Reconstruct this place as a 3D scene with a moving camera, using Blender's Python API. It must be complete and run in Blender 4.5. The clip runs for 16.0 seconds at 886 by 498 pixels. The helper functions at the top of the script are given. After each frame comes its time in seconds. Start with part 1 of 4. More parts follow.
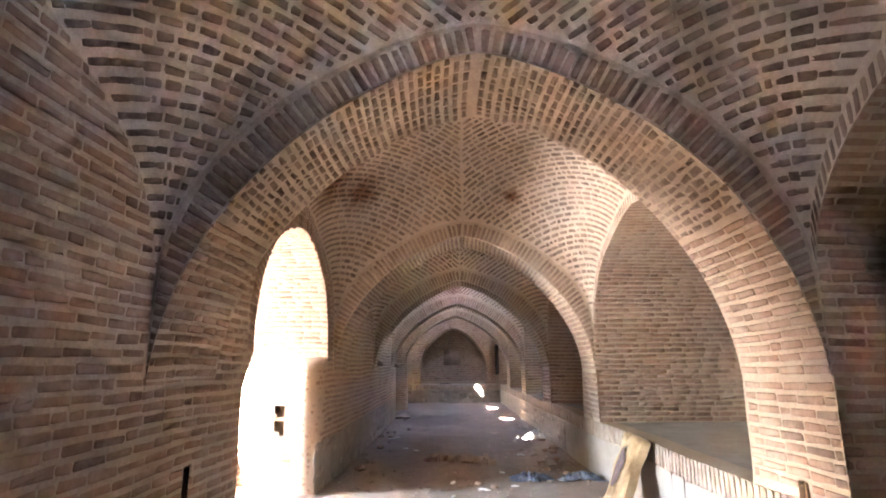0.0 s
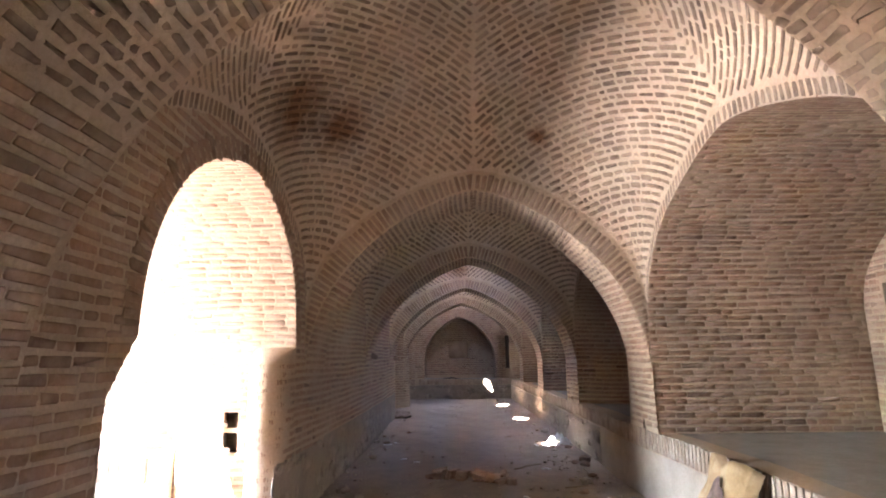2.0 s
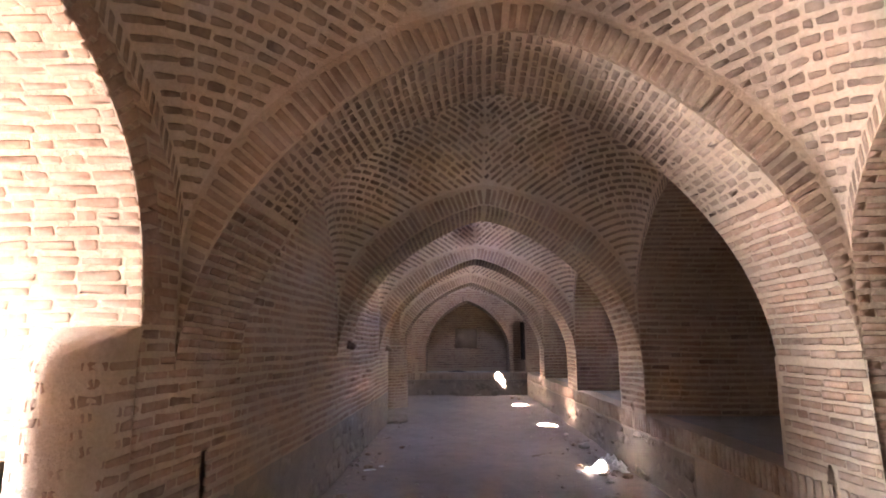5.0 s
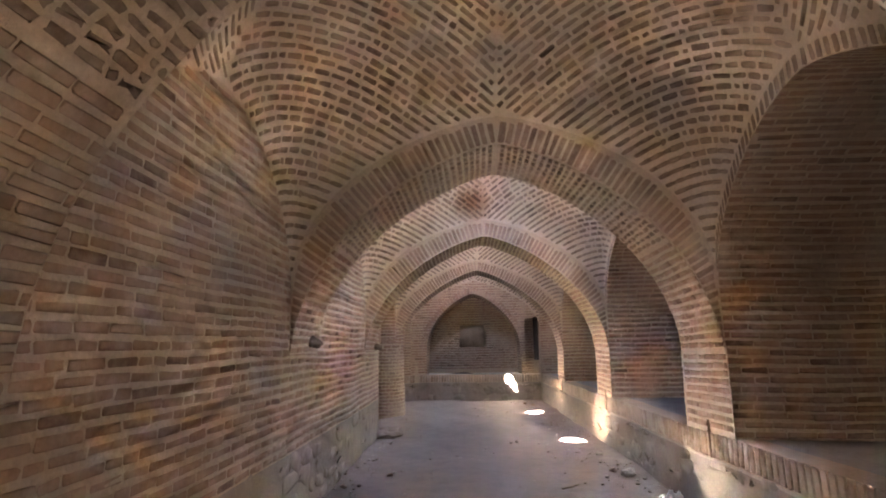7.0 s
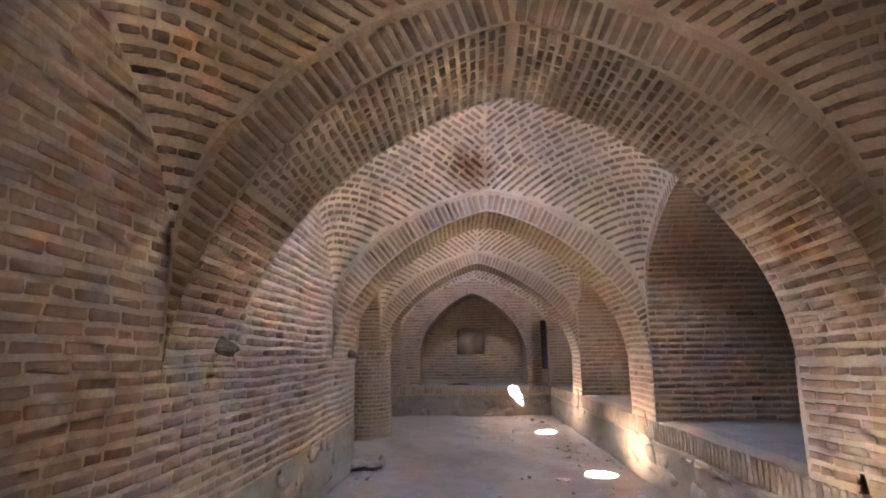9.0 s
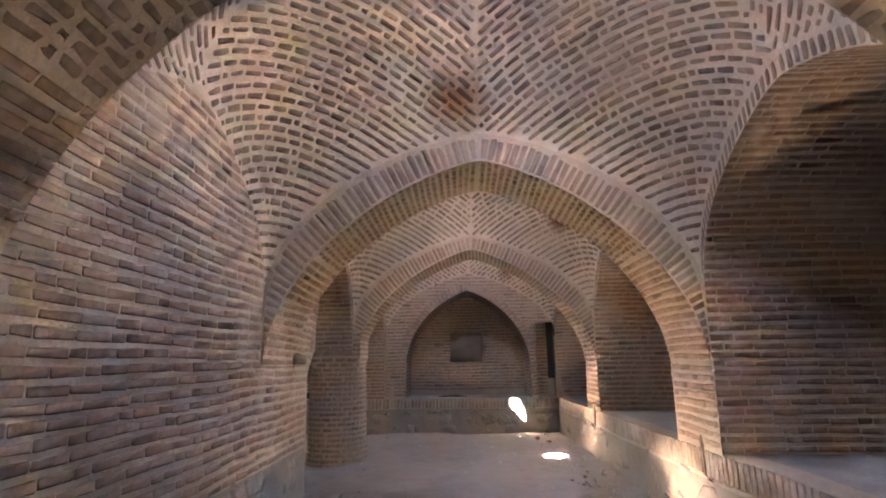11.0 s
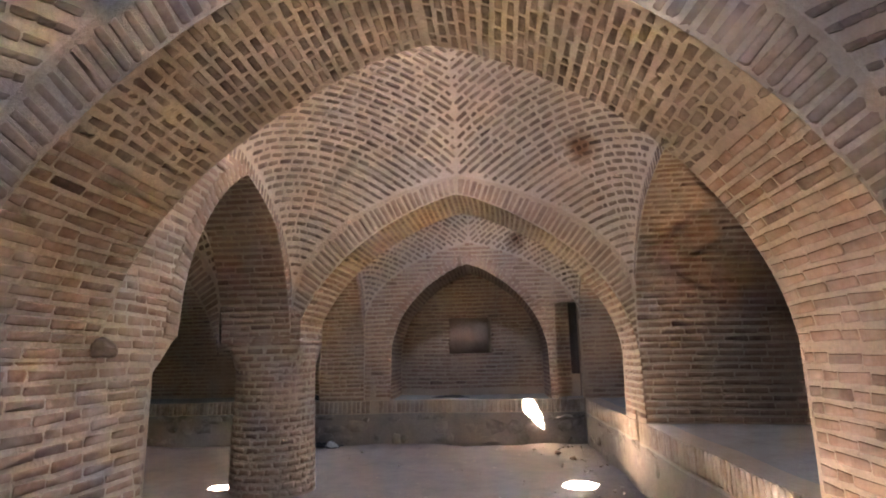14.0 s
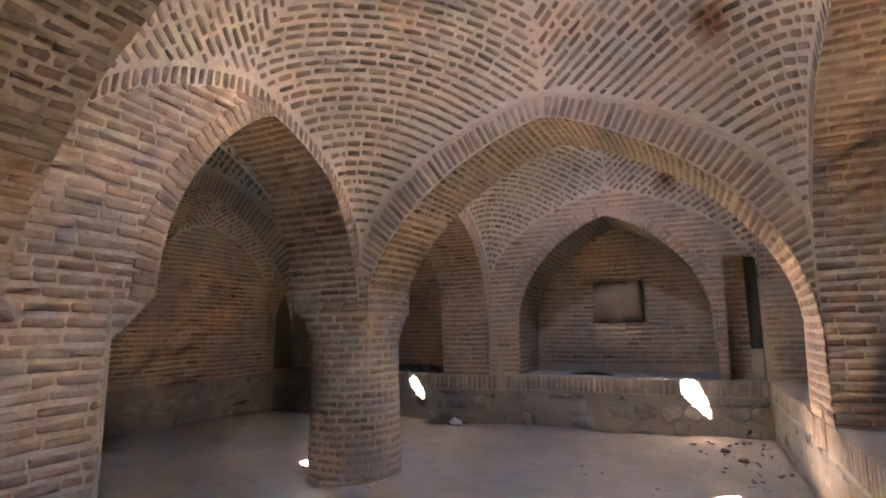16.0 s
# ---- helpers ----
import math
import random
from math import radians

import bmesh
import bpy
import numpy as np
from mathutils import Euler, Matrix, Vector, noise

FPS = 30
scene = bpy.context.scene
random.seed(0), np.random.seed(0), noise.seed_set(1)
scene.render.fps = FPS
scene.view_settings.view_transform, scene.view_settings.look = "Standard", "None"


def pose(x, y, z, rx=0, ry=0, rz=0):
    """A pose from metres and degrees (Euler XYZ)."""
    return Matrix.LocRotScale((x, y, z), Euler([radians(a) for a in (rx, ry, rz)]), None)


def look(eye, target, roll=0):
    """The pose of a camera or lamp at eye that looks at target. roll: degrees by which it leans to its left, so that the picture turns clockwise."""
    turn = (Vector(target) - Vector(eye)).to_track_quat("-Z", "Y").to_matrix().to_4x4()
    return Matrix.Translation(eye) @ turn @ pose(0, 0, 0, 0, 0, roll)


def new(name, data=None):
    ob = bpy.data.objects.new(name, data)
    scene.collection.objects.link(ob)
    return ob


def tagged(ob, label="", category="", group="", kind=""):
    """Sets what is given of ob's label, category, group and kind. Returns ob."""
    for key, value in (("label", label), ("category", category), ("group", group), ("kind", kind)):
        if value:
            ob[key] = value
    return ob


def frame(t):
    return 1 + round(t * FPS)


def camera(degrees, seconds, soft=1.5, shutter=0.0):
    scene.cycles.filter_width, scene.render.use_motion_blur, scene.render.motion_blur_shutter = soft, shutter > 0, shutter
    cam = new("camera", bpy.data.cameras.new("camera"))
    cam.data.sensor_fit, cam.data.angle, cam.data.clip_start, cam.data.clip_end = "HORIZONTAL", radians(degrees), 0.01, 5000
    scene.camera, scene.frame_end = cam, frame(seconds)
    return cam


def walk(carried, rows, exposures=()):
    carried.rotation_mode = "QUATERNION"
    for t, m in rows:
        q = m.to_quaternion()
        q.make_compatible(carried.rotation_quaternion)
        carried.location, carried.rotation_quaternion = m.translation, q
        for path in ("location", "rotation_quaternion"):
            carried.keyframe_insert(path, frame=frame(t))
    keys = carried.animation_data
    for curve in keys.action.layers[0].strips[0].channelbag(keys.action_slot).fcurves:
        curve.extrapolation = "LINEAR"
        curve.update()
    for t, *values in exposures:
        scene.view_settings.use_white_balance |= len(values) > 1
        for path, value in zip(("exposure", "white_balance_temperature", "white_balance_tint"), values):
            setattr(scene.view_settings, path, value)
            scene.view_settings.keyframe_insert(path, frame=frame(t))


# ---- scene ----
cam = camera(77.6, 16.0, soft=1.9)
METRES, EYE, TILT, LEAN, TURN = 14.0, 1.45, 0.0, 0.0, 0.4
# seconds, stops, kelvin, tint
EXPOSURES = [(0.0, 9.0, 6500, 14), (1.5, 8.75, 6500, 14), (3.0, 8.3, 6800, 21), (4.2, 8.35, 6850, 25), (6.5, 9.15, 7000, 15), (8.0, 9.1, 7000, 12), (10.5, 8.95, 6800, 14), (11.5, 8.87, 6850, 13), (13.0, 8.87, 6950, 12), (14.5, 8.95, 7050, 12), (16.0, 8.87, 6800, 13)]
ROWS = [
    (0.0, 0.0, 0.0, 0.0, 0.09, 11.8, 0.44),
    (0.5, 0.0013, 0.0337, -0.0008, 0.29, 11.82, 0.54),
    (1.0, -0.0023, 0.0669, -0.0028, 0.56, 11.45, 0.43),
    (1.5, -0.0032, 0.0965, -0.0014, 0.53, 11.24, 0.41),
    (2.0, -0.001, 0.1285, -0.0003, 0.61, 11.08, 0.56),
    (2.5, -0.0021, 0.1619, -0.0007, 0.65, 10.87, 0.45),
    (3.0, 0.0001, 0.1959, -0.0023, 0.7, 10.72, 0.49),
    (3.5, 0.0001, 0.2286, -0.0022, 0.79, 10.53, 0.51),
    (4.0, -0.0021, 0.2615, -0.0004, 0.79, 10.23, 0.38),
    (6.5, -0.0021, 0.427, -0.0013, 1.71, 10.04, 0.64),
    (7.0, -0.0006, 0.4607, -0.0027, 1.7, 10.09, 0.72),
    (7.5, 0.0005, 0.4922, -0.0031, 1.75, 10.19, 0.77),
    (8.0, 0.0001, 0.5245, -0.0025, 1.64, 10.29, 0.66),
    (10.5, 0.008, 0.6837, -0.0031, 1.48, 11.6, 0.76),
    (11.0, 0.0122, 0.7138, -0.0051, 1.59, 11.66, 0.74),
    (11.5, 0.0168, 0.7441, -0.0034, 1.92, 11.62, 0.78),
    (12.0, 0.015, 0.7747, -0.0026, 1.96, 11.61, 0.61),
    (12.5, 0.0173, 0.8044, -0.0048, 2.01, 11.63, 0.65),
    (13.0, 0.0221, 0.8321, -0.0056, 2.22, 11.49, 0.74),
    (13.5, 0.029, 0.8595, -0.0051, 2.69, 11.15, 0.75),
    (14.0, 0.045, 0.8843, -0.0067, 4.43, 11.0, 1.09),
    (14.5, 0.0585, 0.9082, -0.0092, 8.43, 10.43, 1.03),
    (15.0, 0.0724, 0.9323, -0.0081, 12.77, 9.74, 0.98),
    (15.5, 0.0889, 0.9551, -0.0075, 18.5, 9.35, 1.06),
    (16.0, 0.0962, 0.9777, -0.0093, 24.3, 8.42, 0.82),
]
walk(cam, [(t, pose(0, 0, EYE, TILT, LEAN, TURN) @ pose(METRES * x, METRES * y, METRES * z, 90 + pitch, roll, yaw)) for t, x, y, z, yaw, pitch, roll in ROWS], EXPOSURES)

# ---- world, sun, sky light through the roof openings ----
SUN_WAY = Vector((1.27, 2.07, -4.4)).normalized()
world = bpy.data.worlds.new("sky")
scene.world = world
world.use_nodes = True
sky = world.node_tree.nodes.new("ShaderNodeTexSky")
sky.sky_type, sky.sun_disc = "NISHITA", False
sky.sun_elevation = math.asin(-SUN_WAY.z)
sky.sun_rotation = math.atan2(-SUN_WAY.x, -SUN_WAY.y)
background = world.node_tree.nodes["Background"]
background.inputs["Strength"].default_value = 0.12
world.node_tree.links.new(sky.outputs["Color"], background.inputs["Color"])

sun_data = bpy.data.lights.new("sun", "SUN")
sun_data.energy, sun_data.angle, sun_data.color = 5.0, radians(0.53), (1.0, 0.97, 0.92)
sun = new("sun", sun_data)
sun.matrix_world = look((0, 0, 30), Vector((0, 0, 30)) + SUN_WAY)

# ---- the plan, in metres ----
XC, HALF = 0.195, 1.755            # axis and half width of the vaulted aisle
XL, XR = XC - HALF, XC + HALF      # its two wall planes
XC2, HALF2 = -3.95, 1.65            # the parallel aisle
PLAT = 0.70                        # height of the platforms
NICHE_END = 4.10                   # back of the side niches
SPRING, CORNER = 1.25, 1.88        # springing of the arches, foot of the vaults' corners
ROOF = 4.85
ARCHES = [(-1.40, -0.60, 3.22), (2.90, 3.75, 3.22), (7.40, 8.20, 3.17), (10.80, 11.65, 3.07), (14.22, 15.05, 2.98), (17.78, 18.52, 2.97)]
BAYS = [(-0.60, 2.90, 1.15), (3.75, 7.40, 1.20), (8.20, 10.80, 1.10), (11.65, 14.22, 1.08), (15.05, 17.78, 1.05), (18.52, 21.10, 1.05)]
OCULI = {0: 0.14, 2: 0.10, 3: 0.17, 4: 0.165, 5: 0.122}
SHIFT = {2: (0.06, 0.0), 3: (0.05, 0.03), 4: (-0.05, 0.0), 5: (-0.15, -0.43)}   # where an opening is off the middle of its bay
END = 21.10
POWER = 1.48                       # how pointed the curves are, less in the near bays than in the far ones
ARCH_POWER = [1.48, 1.48, 1.46, 1.38, 1.36, 1.30]
BAY_POWER = [1.48, 1.48, 1.46, 1.40, 1.36, 1.32]
SKY_WATTS = {0: 0.002, 2: 0.004, 3: 0.062, 4: 0.078, 5: 0.108}   # watts of the lamp added at each opening, tuned bay by bay


def bay_crown(i):
    a = ARCHES[i][2]
    b = ARCHES[i + 1][2] if i + 1 < len(ARCHES) else 2.90
    return (a + b) / 2 + 0.19


def hole_at(i, xc):
    dx, dy = SHIFT.get(i, (0.0, 0.0))
    if xc == XC2:
        dx = 0.26 if i == 4 else 0.22
    return xc + dx, (BAYS[i][0] + BAYS[i][1]) / 2 + dy


def bay_apex(i):
    return bay_crown(i) + BAYS[i][2]


# area lamps that stand in for sky light at the round openings in the crowns
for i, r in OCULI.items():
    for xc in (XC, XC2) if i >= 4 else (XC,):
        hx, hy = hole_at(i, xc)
        lamp = bpy.data.lights.new("oculus_sky_lamp", "AREA")
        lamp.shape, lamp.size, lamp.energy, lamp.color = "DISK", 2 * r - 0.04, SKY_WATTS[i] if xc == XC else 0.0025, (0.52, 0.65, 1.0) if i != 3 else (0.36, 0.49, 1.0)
        new("oculus_sky_lamp", lamp).matrix_world = look((hx + 0.02, hy, bay_apex(i) - (0.02 if i != 5 else 0.14)), (hx + 0.02, hy, 0))


# added lamp in the porch's unseen outer opening, standing in for the open court's daylight
lamp = bpy.data.lights.new("court_daylight_fill", "AREA")
lamp.shape, lamp.size, lamp.size_y, lamp.energy, lamp.color = "RECTANGLE", 1.06, 1.06, 1.75, (0.76, 0.88, 1.0)
new("court_daylight_fill", lamp).matrix_world = look((-5.25, 5.65, 1.5), (0, 5.65, 0.6))


# ---- materials ----
def material(name, rough=0.9):
    m = bpy.data.materials.new(name)
    m.use_nodes = True
    t = m.node_tree
    b = t.nodes["Principled BSDF"]
    b.inputs["Roughness"].default_value = rough
    b.inputs["Specular IOR Level"].default_value = 0.25
    return m, t, b


def node(t, kind, **sockets):
    n = t.nodes.new(kind)
    for k, v in sockets.items():
        n.inputs[k.replace("_", " ")].default_value = v
    return n


def noise_at(t, scale, detail=4.0, rough=0.6):
    g = t.nodes.new("ShaderNodeNewGeometry")
    n = node(t, "ShaderNodeTexNoise", Scale=scale, Detail=detail, Roughness=rough)
    t.links.new(g.outputs["Position"], n.inputs["Vector"])
    return n.outputs["Fac"]


def ramp(t, fac, stops):
    r = t.nodes.new("ShaderNodeValToRGB")
    el = r.color_ramp.elements
    while len(el) < len(stops):
        el.new(0.5)
    for e, (p, c) in zip(el, stops):
        e.position, e.color = p, (*c, 1)
    t.links.new(fac, r.inputs["Fac"])
    return r.outputs["Color"]


def mix(t, fac, a, b, how="MIX"):
    m = t.nodes.new("ShaderNodeMix")
    m.data_type, m.blend_type = "RGBA", how
    for socket, v in ((m.inputs[0], fac), (m.inputs[6], a), (m.inputs[7], b)):
        if isinstance(v, (int, float)):
            socket.default_value = v
        elif isinstance(v, tuple):
            socket.default_value = (*v, 1)
        else:
            t.links.new(v, socket)
    return m.outputs[2]


def bump(t, b, heights, distance=0.01, strength=0.6):
    last = None
    for h, k in heights:
        n = node(t, "ShaderNodeBump", Strength=strength * k, Distance=distance)
        t.links.new(h, n.inputs["Height"])
        if last:
            t.links.new(last, n.inputs["Normal"])
        last = n.outputs["Normal"]
    t.links.new(last, b.inputs["Normal"])


def grey(v):
    return (v, v, v)


STAINS = [((-1.34, 6.22, 3.60), 0.52), ((-1.10, 6.76, 3.60), 0.40), ((0.88, 7.18, 3.65), 0.17), ((1.46, 17.42, 3.28), 0.24), ((1.01, 21.0, 3.12), 0.22), ((0.10, 14.16, 3.46), 0.36), ((1.55, 10.2, 3.0), 0.35)]


def stained(t, col, tint=(0.42, 0.27, 0.18)):
    """Brown damp stains with ragged outlines at their places on the vaults."""
    g = t.nodes.new("ShaderNodeNewGeometry")
    rag = noise_at(t, 6.0, 5.0, 0.7)
    for c, r in STAINS:
        d = t.nodes.new("ShaderNodeVectorMath")
        d.operation = "DISTANCE"
        d.inputs[1].default_value = c
        t.links.new(g.outputs["Position"], d.inputs[0])
        k = t.nodes.new("ShaderNodeMath")
        k.operation = "MULTIPLY_ADD"
        k.inputs[1].default_value = 0.9 * r
        t.links.new(rag, k.inputs[0])
        t.links.new(d.outputs["Value"], k.inputs[2])
        fac = ramp(t, k.outputs[0], [(0.65 * r, grey(0.95)), (1.35 * r, grey(0))])
        col = mix(t, fac, col, mix(t, 1.0, col, tint, "MULTIPLY"))
    return col


def brick_material(name, tones, per_object=False, dust=(0.42, 0.335, 0.27), dusty=0.35):
    m, t, b = material(name, 0.93)
    if per_object:
        pick = t.nodes.new("ShaderNodeObjectInfo").outputs["Random"]
    else:
        pick = t.nodes.new("ShaderNodeNewGeometry").outputs["Random Per Island"]
    col = ramp(t, pick, [(i / (len(tones) - 1), c) for i, c in enumerate(tones)])
    fine = noise_at(t, 38.0, 6.0, 0.7)
    broad = noise_at(t, 1.1, 4.0, 0.6)
    mid = noise_at(t, 7.0, 5.0, 0.65)
    col = mix(t, 0.55, col, ramp(t, fine, [(0.3, grey(0.62)), (0.7, grey(1.15))]), "MULTIPLY")
    col = mix(t, 0.5, col, ramp(t, broad, [(0.3, (0.74, 0.70, 0.68)), (0.65, (1.1, 1.06, 1.0))]), "MULTIPLY")
    wash = t.nodes.new("ShaderNodeMath")
    wash.operation = "MULTIPLY"
    wash.inputs[1].default_value = dusty
    t.links.new(ramp(t, mid, [(0.42, grey(0)), (0.68, grey(1))]), wash.inputs[0])
    col = mix(t, wash.outputs[0], col, dust)
    # lime smeared over the faces in wide drifts
    col = mix(t, ramp(t, noise_at(t, 1.7, 5.0, 0.62), [(0.50, grey(0)), (0.68, grey(0.6))]), col, (0.38, 0.296, 0.226))
    if name.startswith("vault"):
        col = stained(t, col)
    t.links.new(col, b.inputs["Base Color"])
    bump(t, b, [(fine, 1.0), (mid, 0.7)], 0.009, 0.42)
    return m


def mortar_material(name, base, dark):
    m, t, b = material(name, 0.95)
    fine = noise_at(t, 45.0, 6.0, 0.7)
    mid = noise_at(t, 5.0, 5.0, 0.65)
    broad = noise_at(t, 0.9, 3.0, 0.6)
    col = mix(t, 1.0, base, ramp(t, fine, [(0.3, grey(0.8)), (0.7, grey(1.08))]), "MULTIPLY")
    col = mix(t, ramp(t, mid, [(0.45, grey(0)), (0.75, grey(0.7))]), col, dark)
    col = mix(t, 0.5, col, ramp(t, broad, [(0.3, (0.78, 0.75, 0.72)), (0.65, (1.08, 1.05, 1.0))]), "MULTIPLY")
    if name.startswith("vault"):
        col = stained(t, col)
    t.links.new(col, b.inputs["Base Color"])
    bump(t, b, [(fine, 1.0), (mid, 1.0)], 0.014, 0.8)
    return m


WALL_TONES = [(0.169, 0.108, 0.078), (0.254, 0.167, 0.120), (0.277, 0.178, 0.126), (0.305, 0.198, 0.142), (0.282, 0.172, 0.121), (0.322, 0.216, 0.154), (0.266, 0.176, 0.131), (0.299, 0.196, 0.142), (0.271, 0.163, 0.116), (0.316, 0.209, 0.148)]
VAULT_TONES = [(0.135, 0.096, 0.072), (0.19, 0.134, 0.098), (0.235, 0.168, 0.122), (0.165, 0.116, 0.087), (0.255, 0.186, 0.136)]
M_BRICK = brick_material("wall_brick", WALL_TONES)
M_BRICK_ONE = brick_material("wall_brick_single", WALL_TONES, True)
M_RING = brick_material("ring_brick", [(0.19, 0.128, 0.094), (0.25, 0.172, 0.126), (0.28, 0.195, 0.142), (0.22, 0.148, 0.108)])
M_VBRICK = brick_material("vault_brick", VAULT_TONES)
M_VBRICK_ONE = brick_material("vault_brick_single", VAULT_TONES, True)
M_MORTAR = mortar_material("wall_mortar", (0.42, 0.325, 0.245), (0.33, 0.247, 0.182))
M_VMORTAR = mortar_material("vault_mortar", (0.48, 0.38, 0.295), (0.37, 0.285, 0.21))
M_PLASTER = mortar_material("lime_plaster", (0.40, 0.34, 0.28), (0.27, 0.23, 0.19))
M_EDGE = brick_material("edging_brick", [(0.26, 0.19, 0.14), (0.31, 0.235, 0.18), (0.34, 0.26, 0.20), (0.29, 0.21, 0.155)], True, dust=(0.43, 0.355, 0.29), dusty=0.7)
M_STONE = brick_material("rubble_stone", [(0.17, 0.145, 0.125), (0.225, 0.19, 0.16), (0.255, 0.213, 0.175), (0.21, 0.175, 0.15), (0.285, 0.237, 0.195)], dust=(0.36, 0.30, 0.24), dusty=0.85)
M_DIRT = mortar_material("trodden_earth", (0.275, 0.216, 0.176), (0.185, 0.146, 0.118))
M_GREYDIRT = mortar_material("platform_dust", (0.31, 0.28, 0.25), (0.20, 0.178, 0.158))
M_COURT = mortar_material("court_earth", (0.46, 0.35, 0.25), (0.38, 0.28, 0.20))
M_BED = mortar_material("stone_bed", (0.29, 0.243, 0.20), (0.20, 0.168, 0.14))
M_CORBEL = mortar_material("worn_clay_plaster", (0.33, 0.245, 0.185), (0.24, 0.175, 0.13))
# near-black colour that paints the shade inside slots and gaps
M_DARK = mortar_material("hollow_shade", (0.05, 0.038, 0.03), (0.03, 0.025, 0.02))


# ---- making meshes ----
def mesh_np(name, v, f):
    """A mesh from an array of places and an array of quads."""
    me = bpy.data.meshes.new(name)
    v, f = np.asarray(v, np.float32), np.asarray(f, np.int32)
    me.vertices.add(len(v))
    me.vertices.foreach_set("co", v.ravel())
    me.loops.add(f.size)
    me.loops.foreach_set("vertex_index", f.ravel())
    me.polygons.add(len(f))
    me.polygons.foreach_set("loop_start", np.arange(0, f.size, f.shape[1], dtype=np.int32))
    me.update(calc_edges=True)
    return me


def thing(name, me, mat, label="", category="", kind="", parent=None, group=""):
    ob = new(name, me)
    if me is not None and mat is not None:
        me.materials.append(mat)
    if parent:
        ob.parent = parent
    return tagged(ob, label, category, group, kind)


def part(name, bm, mat, parent, label="", smooth=False):
    me = bpy.data.meshes.new(name)
    bm.to_mesh(me)
    bm.free()
    if smooth:
        me.polygons.foreach_set("use_smooth", [True] * len(me.polygons))
    return thing(name, me, mat, label, parent=parent)


def narrowing(x, y):
    """The aisle is a little narrower towards its end: its left side leans in."""
    k = np.clip((y - 5.0) / 6.0, 0, 1)
    return 0.13 * k * k * (3 - 2 * k) * np.clip((XR - x) / (2 * HALF), 0, 1)


def warp(p):
    """The slow unevenness of old walls."""
    x, y, z = p[:, 0], p[:, 1], p[:, 2]
    a = 0.008 * np.sin(1.9 * y + 1.3 * z + 0.7 * x) + 0.005 * np.sin(4.3 * y - 3.1 * z + 1.1 * x)
    b = 0.006 * np.sin(2.3 * x + 1.7 * z - 0.9 * y) + 0.004 * np.sin(5.1 * x + 3.7 * y + 2.0 * z)
    c = 0.007 * np.sin(1.6 * y + 2.0 * x) + 0.004 * np.sin(4.7 * y - 2.9 * x)
    return p + np.stack([a + narrowing(x, y), b, c], 1)


def normals(f, u, v, toward):
    e = 0.004
    n = np.cross(f(u + e, v) - f(u - e, v), f(u, v + e) - f(u, v - e))
    n /= np.maximum(np.linalg.norm(n, axis=1, keepdims=True), 1e-9)
    p = f(u, v)
    s = np.sign(((np.asarray(toward)[None] - p) * n).sum(1, keepdims=True))
    s[s == 0] = 1
    return n * s


RNG = np.random.default_rng(7)


# a brick's worn outline: eight places, each with the share of the cut corner taken off along and across
OUTLINE = [(-1, -1, 1, 0), (1, -1, 1, 0), (1, -1, 0, 1), (1, 1, 0, 1), (1, 1, 1, 0), (-1, 1, 1, 0), (-1, 1, 0, 1), (-1, -1, 0, 1)]
PIECE = [(16, 17, 18, 19), (16, 19, 20, 23), (20, 21, 22, 23)] + [(8 + i, 8 + (i + 1) % 8, 16 + (i + 1) % 8, 16 + i) for i in range(8)] + [(i, (i + 1) % 8, 8 + (i + 1) % 8, 8 + i) for i in range(8)]


def lay(f, rects, toward, proud=0.0024, rough=0.0006, chamfer=0.007, away=False, ragged=0.0034, corner=0.006, edge=0.0028):
    """Bricks on the surface f(u, v): rects holds (u0, u1, v0, v1). Returns places and quads."""
    r = np.asarray(rects, float)
    if len(r) == 0:
        return np.zeros((0, 3)), np.zeros((0, 4), int)
    n = len(r)
    um, vm = (r[:, 0] + r[:, 1]) / 2, (r[:, 2] + r[:, 3]) / 2
    hu, hv = (r[:, 1] - r[:, 0]) / 2, (r[:, 3] - r[:, 2]) / 2
    nor = normals(f, um, vm, toward) * (-1 if away else 1)
    high = proud + RNG.normal(0, rough, n)
    out = []
    jit = RNG.normal(0, ragged, (n, 8, 2))
    tilt = RNG.normal(0, 0.0005, (n, 8))
    cu, cv = np.minimum(corner, hu * 0.45), np.minimum(corner, hv * 0.55)
    for inset, h in ((0.0, np.full(n, -0.012)), (0.0, high - edge), (1.0, high)):
        for k, (a, b, ca, cb) in enumerate(OUTLINE):
            iu, iv = np.minimum(chamfer * inset, hu * 0.35), np.minimum(chamfer * inset, hv * 0.35)
            p = f(um + a * (hu - iu) - a * ca * cu + jit[:, k, 0], vm + b * (hv - iv) - b * cb * cv + jit[:, k, 1])
            out.append(warp(p + nor * (h + (tilt[:, k] if inset else 0))[:, None]))
    v = np.stack(out, 1).reshape(-1, 3)
    fc = (np.asarray(PIECE)[None] + 24 * np.arange(n)[:, None, None])
    # faces look the way of the normal
    c = np.cross(v[fc[:, 0, 1]] - v[fc[:, 0, 0]], v[fc[:, 0, 2]] - v[fc[:, 0, 0]])
    flip = (c * nor).sum(1) < 0
    fc[flip] = fc[flip][:, :, ::-1]
    return v, fc.reshape(-1, 4)


def join(pieces):
    vs, fs, k = [], [], 0
    for v, f in pieces:
        vs.append(v)
        fs.append(f + k)
        k += len(v)
    return np.concatenate(vs), np.concatenate(fs)


def runs(flags, us):
    """The stretches of us where flags holds."""
    out, start = [], None
    for i, ok in enumerate(flags):
        if ok and start is None:
            start = us[i]
        if not ok and start is not None:
            out.append((start, us[i - 1]))
            start = None
    if start is not None:
        out.append((start, us[-1]))
    return out


